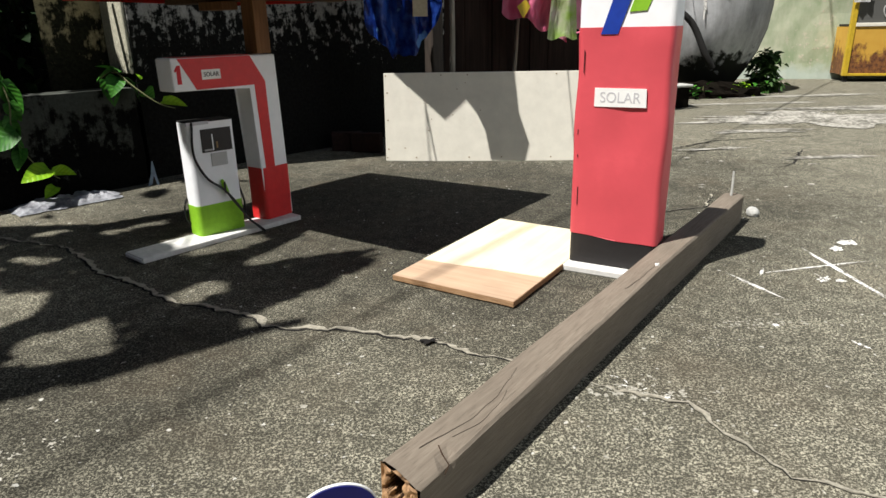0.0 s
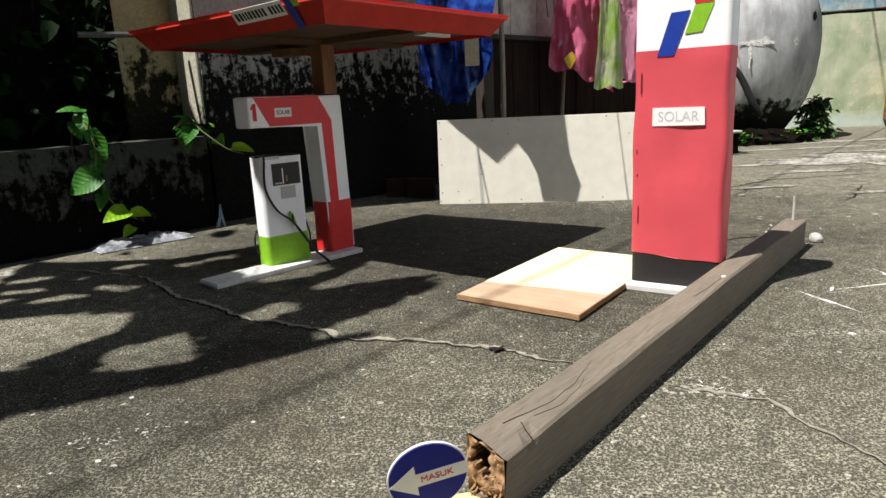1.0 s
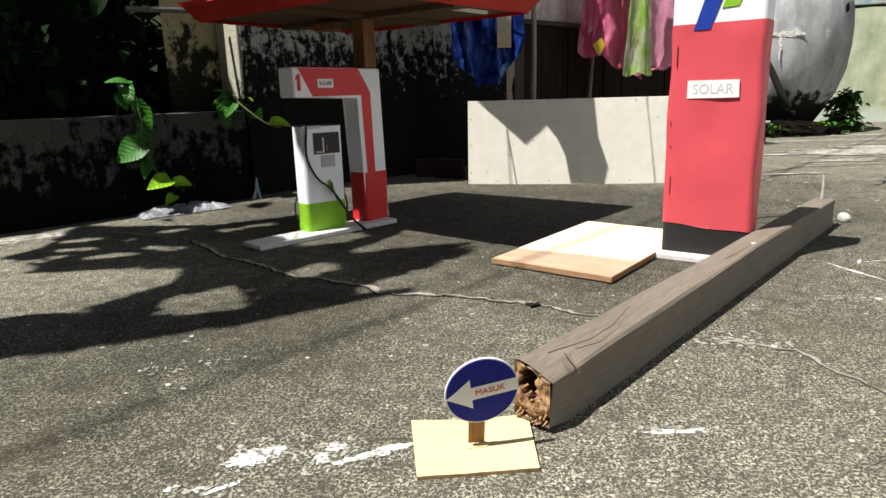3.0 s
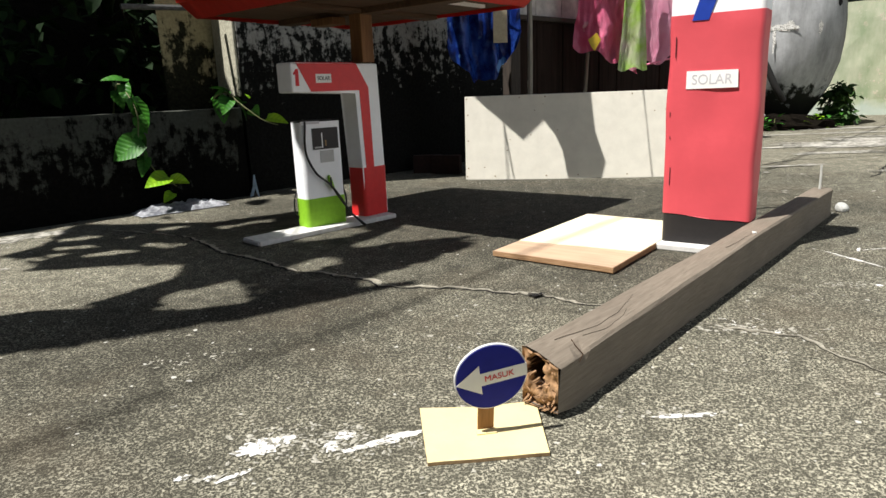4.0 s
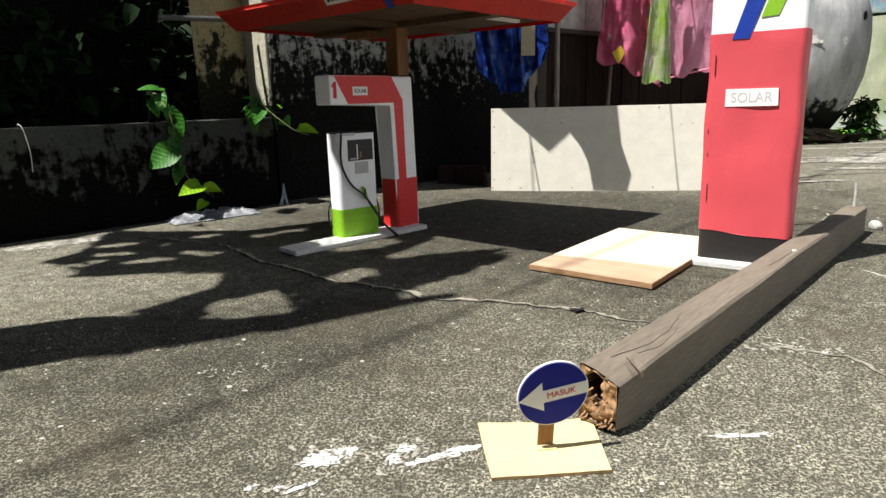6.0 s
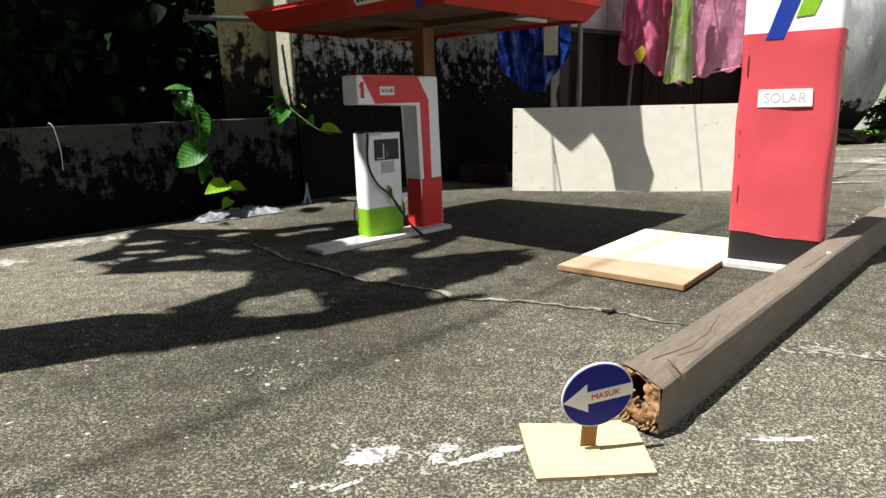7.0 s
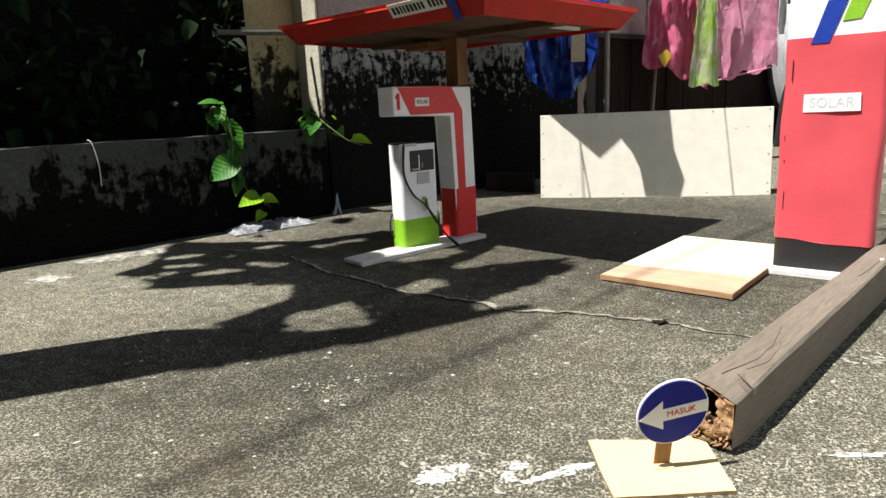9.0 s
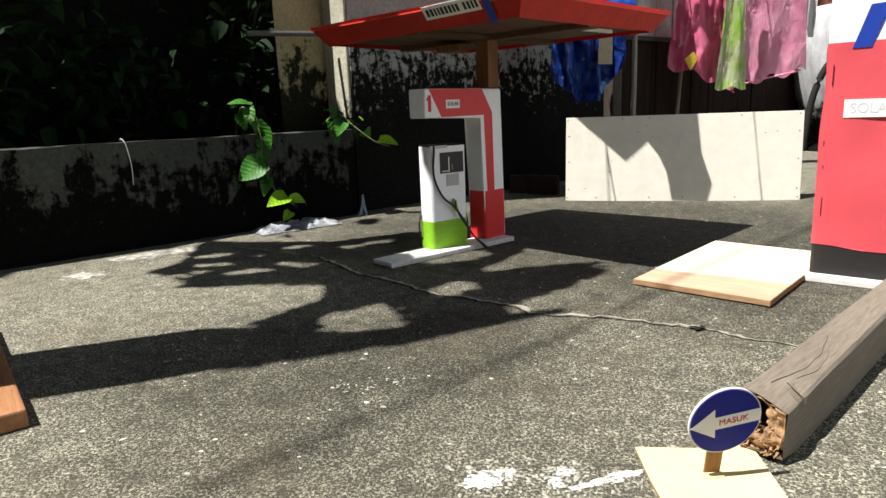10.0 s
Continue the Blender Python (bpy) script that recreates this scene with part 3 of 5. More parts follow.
splash([(-0.432, 0.532, 0.024, 0.017, 20), (-0.405, 0.548, 0.016, 0.010, 60)] + scatter(-0.405, 0.545, 0.032, 0.022, 110, 2, 0.0045))
splash([(-0.34, 0.535, 0.010, 0.014, 20), (-0.328, 0.562, 0.012, 0.009, 0)] + scatter(-0.335, 0.547, 0.018, 0.022, 60, 3, 0.004))
splash([(-0.258, 0.560, 0.036, 0.009, 32), (-0.30, 0.535, 0.026, 0.005, 28)] + scatter(-0.285, 0.545, 0.038, 0.014, 70, 5, 0.004))
splash([(-0.437, 0.468, 0.020, 0.004, 38)] + scatter(-0.45, 0.47, 0.03, 0.012, 14, 6, 0.006))
splash([(0.117, 0.627, 0.034, 0.006, 7)] + scatter(0.10, 0.63, 0.035, 0.012, 30, 7, 0.004))
splash([(-0.259, 0.912, 0.006, 0.005, 0), (-0.50, 0.46, 0.009, 0.006, 40)])
splash(scatter(-0.68, 0.79, 0.03, 0.010, 22, 8, 0.0045) + scatter(-0.63, 0.82, 0.02, 0.008, 12, 21, 0.004))
splash([(0.966, 1.49, 0.16, 0.0065, -88), (0.717, 1.405, 0.076, 0.005, -69), (0.92, 1.535, 0.167, 0.0035, 14), (0.77, 1.505, 0.025, 0.004, 60), (1.11, 1.725, 0.026, 0.022, 30), (1.05, 1.675, 0.022, 0.015, 60), (0.782, 1.108, 0.02, 0.004, -65), (0.895, 1.45, 0.02, 0.012, 50), (0.93, 1.44, 0.012, 0.01, 10)], label="white painted strokes on concrete")
splash(scatter(0.62, 1.21, 0.06, 0.02, 60, 9, 0.005) + [(0.66, 1.20, 0.007, 0.006, 0), (0.96, 1.22, 0.022, 0.008, -20)])
splash(scatter(0.28, 0.95, 0.05, 0.02, 70, 10, 0.006) + scatter(0.36, 0.93, 0.03, 0.02, 40, 11, 0.004))
splash(scatter(-1.1, 1.0, 0.4, 0.3, 60, 13, 0.0045) + scatter(0.5, 0.6, 0.35, 0.4, 60, 14, 0.005) + scatter(-0.3, 0.8, 0.3, 0.25, 50, 16, 0.004), label="scattered white paint drops on concrete")
splash([(-1.815, 1.50, 0.06, 0.05, 50), (-1.78, 1.78, 0.12, 0.055, 55), (-1.70, 1.86, 0.07, 0.05, 40), (-1.50, 1.40, 0.02, 0.012, 0)] + scatter(-1.7, 1.8, 0.2, 0.2, 50, 17, 0.012), label="pale patches on concrete beside the wall", main=M_SCREED)
splash(scatter(1.6, 2.6, 0.5, 0.6, 90, 18, 0.018), label="pale worn spots on concrete", main=M_SCREED)

# ---- walls ----


def wall_frame(x, y, deg):
    return pose(x, y, 0, 0, 0, deg)


def uneven_wall(length, thick, height, bump, seed, dx=0.09):
    """An old plastered wall with bulges and a wavering top; x along, y back."""
    bm = bm_new()
    nx, nz = max(4, int(length / dx)), max(3, int(height / dx))
    front = []
    for j in range(nz + 1):
        row = []
        for i in range(nx + 1):
            x, z = length * i / nx, height * j / nz
            q = Vector((x * 2.3 + seed, z * 2.3, seed))
            zz = z + (bump * 0.7 * noise.noise(Vector((x * 5 + seed, 3, 1))) if j == nz else 0)
            row.append(bm.verts.new((x, bump * (noise.noise(q) + 0.5 * noise.noise(q * 3)) if j else 0.0, zz)))
        front.append(row)
    for j in range(nz):
        for i in range(nx):
            bm.faces.new((front[j][i], front[j][i + 1], front[j + 1][i + 1], front[j + 1][i]))
    back = [[bm.verts.new((length * i / nx, thick, z)) for i in range(nx + 1)] for z in (0, height)]
    for i in range(nx):
        bm.faces.new((front[nz][i], front[nz][i + 1], back[1][i + 1], back[1][i]))
        bm.faces.new((back[1][i], back[1][i + 1], back[0][i + 1], back[0][i]))
    for i in (0, nx):
        bm.faces.new([front[j][i] for j in range(nz + 1)] + [back[1][i], back[0][i]])
    return bm


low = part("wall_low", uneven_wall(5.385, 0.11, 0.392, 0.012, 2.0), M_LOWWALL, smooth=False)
low.matrix_world = wall_frame(-1.345 - 5.3 * 0.634, 2.57 - 5.3 * 0.773, 50.6)
tagged(low, "low planter wall of grey plaster darkened by algae and painted shade", "wall", kind="structure")
bm = box(0, 5.3, 0.11, 1.35, 0.0, 0.33)
bed = part("planter_soil", bm, M_SOIL)
bed.matrix_world = low.matrix_world
tagged(bed, "dark soil bed behind the low wall", "soil", kind="structure")
# added backdrop; its near-black colour stands for the deep shade behind the shrubs
gw = part("wall_garden", uneven_wall(6.6, 0.14, 2.5, 0.02, 7.0, 0.2), M_GARDEN)
gw.matrix_world = low.matrix_world @ pose(0.2, 1.35, 0)
tagged(gw, "tall near-black wall added for the dark depth behind the planter", "wall", kind="structure")
back = part("wall_back", uneven_wall(1.95, 0.20, 2.3, 0.012, 11.0, 0.07), M_BACKWALL)
back.matrix_world = wall_frame(-1.30, 2.705, 50)
tagged(back, "plastered back wall with black moss below and streaks", "wall", kind="structure")
pil = part("pillar", prism([(-0.25, 0.203), (0.02, 0.203), (0.02, 0.47), (0.0, 0.47)], "Z", 0, 2.3), M_PILLAR)
pil.matrix_world = wall_frame(-1.305, 2.70, 50)
# strip painted pale where the sun strikes the wall's end
endp = part("plaster_edge", box(-0.014, -0.001, 0.004, 0.2, 0.44, 2.3, 0.004), M_ENDPLASTER, back, "plaster strip on the wall's end, painted pale as if sunlit")
tagged(pil, "square pillar of yellowed mossy plaster at the wall's end", "pillar", kind="structure")


def sheet_wall():
    """A fence of upright sheets and boards past the back wall: faded above, rusty with shade painted in below."""
    w = thing("wall_sheets", wall_frame(-1.30 + 1.95 * 0.643, 2.705 + 1.95 * 0.766, 50), "fence wall of rusty brown sheets, painted shade-dark below a rail, faded above", "wall", kind="structure")
    rnd = random.Random(5)
    x = 0.0
    while x < 3.4:
        wd = rnd.uniform(0.20, 0.30)
        top = 1.5 if x < 1.5 else 1.12
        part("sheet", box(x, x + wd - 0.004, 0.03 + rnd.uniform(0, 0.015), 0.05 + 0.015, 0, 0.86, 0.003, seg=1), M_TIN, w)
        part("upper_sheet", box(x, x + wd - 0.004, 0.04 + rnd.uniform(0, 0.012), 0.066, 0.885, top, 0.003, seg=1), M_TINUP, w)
        x += wd
    part("rail", box(0, 3.4, 0.0, 0.045, 0.858, 0.888, 0.004), M_DARKPOST, w)
    return w


sheet_wall()
# out of view, added to cut sky light in the shaded parts
south = part("sky_block_south", uneven_wall(10.4, 0.2, 5.5, 0.012, 31.0, 0.4), M_SKYBLOCK)
south.matrix_world = pose(4.0, -4.4, 0, 0, 0, 180)
tagged(south, "unseen grey wall added to block sky light from the south", "wall", kind="structure")
# out of view, a reflector that brightens the pump's front with bounced sun
east = part("bounce_wall_east", uneven_wall(7.4, 0.2, 5.0, 0.012, 33.0, 0.4), M_BOUNCE)
east.matrix_world = pose(3.8, 3.1, 0, 0, 0, -90)
# out of view, added to hold back more of the sky
west = part("sky_block_west", uneven_wall(3.2, 0.2, 4.0, 0.012, 35.0, 0.4), M_SKYBLOCK)
west.matrix_world = pose(-6.3, -4.3, 0, 0, 0, 90)
tagged(west, "unseen grey wall added to block sky light from the west", "wall", kind="structure")
tagged(east, "unseen pale blue wall added to bounce fill light", "wall", kind="structure")


def end_house():
    """The wall that closes the yard, with the painted porch of a house on it."""
    m = pose(2.0, 7.83, 0, 0, 0, -14)
    w = part("wall_end", uneven_wall(4.6, 0.2, 1.18, 0.012, 21.0, 0.15), M_ENDWALL)
    w.matrix_world = m
    tagged(w, "yard wall with peeling cream paint and green algae", "wall", kind="structure")
    h = thing("house", m @ pose(0, 0.32, 0), "house front with a blue painted sill and white ring grille", "house")
    part("wall", box(0.0, 4.6, 0.75, 0.9, 0, 3.2), M_CREAMWALL, h, "cream house wall")
    # solid box whose dark colour paints the shade below the sill
    part("recess", box(0.0, 4.6, 0.0, 0.7, 1.0, 1.22), M_DARK, h, "dark box painted as the shaded gap below the sill")
    part("sill", box(0.65, 4.6, -0.08, 0.4, 1.23, 1.42, 0.01), M_MURAL, h, "blue and grey painted sill")
    part("side_panel", box(0.0, 0.62, -0.1, 0.2, 1.22, 2.6, 0.01), M_CREAMWALL, h, "stained cream panel")
    for k in range(9):
        bm = bm_new()
        pts = [(1.5 + k * 0.27 + 0.115 * math.cos(a), 0.05, 1.56 + 0.115 * math.sin(a)) for a in [2 * math.pi * i / 20 for i in range(21)]]
        part("ring", tube(pts, 0.008, sides=6, bm=bm), M_FOAM, h, "white metal ring of the grille")
    # near-black sheet standing in for the unlit inside of the window
    part("back_panel", box(1.35, 4.4, 0.3, 0.34, 1.42, 2.4), M_DARK, h, "dark panel painted as the shaded window opening")
    part("roof", box(-0.3, 4.9, -0.4, 1.2, 3.2, 3.3, 0.01), M_TIN, h, "rusty sheet roof")
    s = thing("corrugated_panel", m @ pose(-0.75, -0.6, 0, 0, 0, 10), "red-brown corrugated sheet standing behind the jar", "metal sheet")
    bm = bm_new()
    top, bot = [], []
    for i in range(61):
        y = 0.018 * math.sin(i * 0.9)
        bot.append(bm.verts.new((i * 0.022, y, 0))), top.append(bm.verts.new((i * 0.022, y, 2.3)))
    for i in range(60):
        bm.faces.new((bot[i], bot[i + 1], top[i + 1], top[i]))
    bmesh.ops.solidify(bm, geom=bm.faces[:], thickness=0.003)
    part("sheet", bm, paint("red_brown_sheet", (0.30, 0.10, 0.07), 0.6, 0.15, 0.2, 12), s, smooth=True)


end_house()


def overhead_cable():
    """The supply cable over the yard, from the added south wall to the far house's eaves; its soft shade crosses the
    concrete.
    """
    a, b = Vector((-5.74, -4.38, 5.3)), Vector((3.84, 7.95, 3.18))
    pts = [a.lerp(b, k / 24) + Vector((0, 0, -0.02 * math.sin(math.pi * k / 24))) for k in range(25)]
    tagged(part("overhead_cable", tube(pts, 0.007, sides=8), M_WIRE, smooth=True), "black supply cable strung above the yard", "cable")


overhead_cable()


# ---- the big things of the model station ----
def tower():
    """Price tower: white head with a three-band emblem, red body, black foot, on a white plank."""
    t = thing("price_tower", pose(0.294, 1.566, 0, 0, 0, -28.5), "tall red and white cardboard tower, black foot, white plank", "model tower")
    W, D, R_ = 0.216, 0.092, 0.014
    part("plank", box(-0.012, W + 0.02, -0.036, D + 0.02, 0.0, 0.017, 0.003), M_PLATE, t, "white painted base plank")
    part("foot", sleeve(W, D, R_, [0.017, 0.05, 0.10]), M_BLACK, t, "black paper foot", True)
    part("body", sleeve(W, D, R_, [0.09 + i * 0.5 / 22 for i in range(23)], 0.0058, 0.0016, seed=3.0, lower=lambda x: 0.004 - 0.05 * x + 0.002 * math.sin(x * 40)), M_RED, t, "red glossy paper wrap", True)
    part("head", sleeve(W, D, R_, [0.585, 0.60, 0.65, 0.70, 0.75, 0.79], 0.0015, 0.0004, seed=8.0), M_WHITE, t, "white paper head", True)
    e = part("emblem", prism([(0.083, 0.671), (0.125, 0.673), (0.092, 0.575), (0.053, 0.575)], "Y", -0.0026, -0.0006), M_BLUE, t, "blue slanted band")
    part("green_band", prism([(0.135, 0.683), (0.176, 0.684), (0.153, 0.624), (0.115, 0.622)], "Y", -0.0026, -0.0002), M_LIME, e, "lime green slanted band")
    part("red_band", prism([(0.135, 0.686), (0.176, 0.687), (0.166, 0.735), (0.122, 0.735)], "Y", -0.0026, -0.0002), M_REDPAPER, e, "red slanted band")
    lab = part("label", prism([(0.047, 0.413), (0.168, 0.414), (0.166, 0.456), (0.047, 0.456)], "Y", -0.0046, -0.002), M_LABEL, t, "white paper label")
    letters("SOLAR", 0.034, M_INK, lab, pose(0.107, -0.0048, 0.434, 90, 0, 0), label="pale grey capital letters", squeeze=0.92, depth=0.0003)
    for z, h, x in ((0.49, 0.05, 0.017), (0.17, 0.045, 0.016), (0.345, 0.012, 0.010), (0.29, 0.006, 0.012)):
        part("slit", box(x, x + 0.0011, -0.0042, -0.002, z, z + h), M_BLACK, t, "dark slit in the paper seam")
    return t


tower()


def plywood():
    t = thing("plywood_sheet", pose(-0.156, 1.475, 0, 0, 0, -32.0), "sheet of plywood lying flat, bare along one end", "plywood")
    L, Wd = 0.57, 0.334
    bm = bm_new()
    pts = []
    rnd = random.Random(3)
    for a, b in (((0, 0), (Wd, 0)), ((Wd, 0), (Wd, L)), ((Wd, L), (0, L)), ((0, L), (0, 0))):
        for k in range(10):
            pts.append((a[0] + (b[0] - a[0]) * k / 10 + rnd.uniform(-1, 1) * 0.0012, a[1] + (b[1] - a[1]) * k / 10 + rnd.uniform(-1, 1) * 0.0012))
    part("core", prism(pts, "Z", 0.004, 0.0165, bm=bm), M_PLYEDGE, t, "layered brown plywood edge")
    part("veneer", prism([(0.001, 0.132), (0.1, 0.139), (0.2, 0.156), (Wd - 0.001, 0.168), (Wd - 0.001, L - 0.001), (0.001, L - 0.001)], "Z", 0.0165, 0.0185), M_PLY, t, "pale yellow veneer face")
    bm = bm_new()
    edge = [(0.001, 0.001), (Wd - 0.001, 0.001)] + [(Wd - 0.001 - (Wd - 0.002) * k / 16, 0.172 + 0.002 * math.sin(k * 2.1) - 0.0024 * k) for k in range(17)]
    part("bare_strip", prism(edge, "Z", 0.0165, 0.0176, bm=bm), M_PLYBARE, t, "bare brown strip")
    part("foot_strip", box(0.02, Wd - 0.02, 0.03, 0.06, 0, 0.004), M_PLYEDGE, t)
    part("foot_strip", box(0.02, Wd - 0.02, L - 0.06, L - 0.03, 0, 0.004), M_PLYEDGE, t)
    return t


plywood()


def beam():
    """Old squared timber: worn edges, checks, and a torn hollow end."""
    t = thing("timber_beam", pose(-0.049, 0.612, 0, 0, 0, 54.5 - 90), "weathered grey timber beam with a torn hollow end", "timber")
    L, Wd, H = 1.64, 0.057, 0.088
    bm = bm_new()
    n = 120
    prof = []
    for (x, z) in ((0.0, 0.0), (0.0, 0.02), (0.0, 0.045), (0.0, 0.068), (0.0, H - 0.004), (-0.004, H), (-0.02, H), (-0.036, H), (-Wd + 0.004, H), (-Wd, H - 0.004), (-Wd, 0.05), (-Wd, 0.0)):
        prof.append((x, z))
    rings = []
    for i in range(n + 1):
        y = L * i / n
        ring = []
        for k, (x, z) in enumerate(prof):
            q = Vector((x * 30, y * 6, z * 30))
            dz = 0.0022 * noise.noise(q) + 0.003 * noise.noise(Vector((1.0, y * 3, k * 0.7)))
            dx = 0.002 * noise.noise(q + Vector((9, 0, 0)))
            dz += (z / H) * (-0.013 - 0.34 * x) * max(0.0, 1 - y / 0.9)     # the timber is twisted towards its torn end
            dy = (0.006 * noise.noise(Vector((x * 90, 3, z * 90)))) if i == 0 else 0.0
            if i == 0 and z < 0.03:
                dy -= 0.003
            chip = 0.0
            if k in (4, 5) and 0.05 < y < 0.075:
                chip = 0.003
            if i < 4 and z < 0.03:
                worn = (1 - i / 4) ** 1.5 * (0.011 + 0.004 * noise.noise(Vector((x * 60, 5, 1))))
                z = worn + z * 0.7
            ring.append(bm.verts.new((x + dx - chip, y + dy, max(0.0, z + dz - chip) if z > 0 else 0.0)))
        rings.append(ring)
    m = len(prof)
    for a, b in zip(rings, rings[1:]):
        for k in range(m):
            bm.faces.new((a[k], a[(k + 1) % m], b[(k + 1) % m], b[k]))
    bm.faces.new(rings[-1])
    part("body", bm, M_BEAM, t, "grey weathered wood")
    bm = bm_new()
    gx, gz = 30, 44
    grid = []
    for j in range(gz + 1):
        row = []
        for i in range(gx + 1):
            x, z = -Wd * i / gx, 0.011 + (H - 0.011) * j / gz
            s, q = i / gx, j / gz
            d = 0.006 * noise.noise(Vector((x * 60, 1, z * 35))) + 0.003 * noise.noise(Vector((x * 200, 1, z * 90)))
            hollow = max(0.0, 1 - ((s - 0.60 + 0.16 * noise.noise(Vector((q * 7, 2, 1)))) / 0.24) ** 2 - ((q - 0.66) / 0.34) ** 2)
            hollow = max(hollow, 0.8 * max(0.0, noise.noise(Vector((s * 5, 7, q * 7))) - 0.36))
            low_ = -0.05 * max(0.0, 0.22 - q - 0.1 * noise.noise(Vector((s * 4, 3, 3))))
            edge = 1.0 if 0 < i < gx and 0 < j < gz else 0.0
            row.append(bm.verts.new((x * 0.995 - 0.0002, -0.003 + (d + 0.05 * min(1, hollow * 1.6) - low_) * edge, z + (z / H) * (-0.013 - 0.34 * x))))
        grid.append(row)
    for j in range(gz):
        for i in range(gx):
            f = bm.faces.new((grid[j][i], grid[j][i + 1], grid[j + 1][i + 1], grid[j + 1][i]))
            c = f.calc_center_median()
            # faces set back more than 1 cm take the darker tone
            f.material_index = 1 if c.y > 0.010 else 0
    part("torn_end", bm, [M_RAW, M_DARKWOOD], t, "torn orange wood with a dark hollow", True)
    rnd = random.Random(8)
    bm = bm_new()
    for k in range(26):
        x, z = -rnd.uniform(0.004, Wd - 0.004), rnd.uniform(0.012, 0.035) if k < 18 else rnd.uniform(0.03, 0.07)
        l = rnd.uniform(0.004, 0.010)
        tube([(x, 0.004, z), (x + rnd.uniform(-.003, .003), -l * 0.5, z - 0.002), (x + rnd.uniform(-.006, .006), -l, z - rnd.uniform(0, 0.006))], 0.0022, 0.0006, 5, bm)
    part("splinters", bm, M_RAW, t, "orange splinters")
    for y0, y1, x, w in ((0.05, 0.30, -0.040, 0.016), (0.10, 0.24, -0.022, 0.010), (0.70, 0.92, -0.020, 0.006), (1.05, 1.3, -0.036, 0.006)):
        pts = []
        for k in range(19):
            y = y0 + (y1 - y0) * k / 18
            xx = x + w * math.sin(math.pi * k / 18) + 0.002 * noise.noise(Vector((y * 30, x, 4)))
            pts.append((xx, y, H + 0.0004 + (-0.013 - 0.34 * xx) * max(0.0, 1 - y / 0.9) + 0.0022 * noise.noise(Vector((xx * 30, y * 6, H * 30))) + 0.003 * noise.noise(Vector((1.0, y * 3, 4.6)))))
        part("check", tube(pts, 0.0005, 0.0002, 5), M_CHECK, t, "brown drying check")
    part("split", tube([(-0.026, 0.074, 0.0840), (-0.014, 0.066, 0.0802), (0.0006, 0.060, 0.0742), (0.0012, 0.050, 0.066)], 0.0011, 0.0006, 6), M_DARKWOOD, t, "dark split across the edge")
    part("nail", tube([(-0.03, L - 0.035, H - 0.01), (-0.03, L - 0.033, H + 0.035), (-0.032, L - 0.03, H + 0.075)], 0.004, 0.003, 7), M_STONE, t, "pale stick standing on the end")
    part("paint_spot", prism([(-0.012, 0.86), (-0.006, 0.868), (-0.012, 0.884), (-0.018, 0.874)], "Z", H - 0.001, H + 0.003), M_CHALK, t, "white paint spot")
    return t


beam()

bm = bm_new()
bmesh.ops.create_icosphere(bm, subdivisions=2, radius=0.02)
for v in bm.verts:
    v.co *= 1 + 0.35 * noise.noise(v.co * 30)
    v.co.z = max(-0.012, v.co.z)
chip = part("stone_chip", bm, M_STONE)
chip.matrix_world = pose(0.965, 2.01, 0.012)
tagged(chip, "pale stone chip beside the beam's far end", "stone")


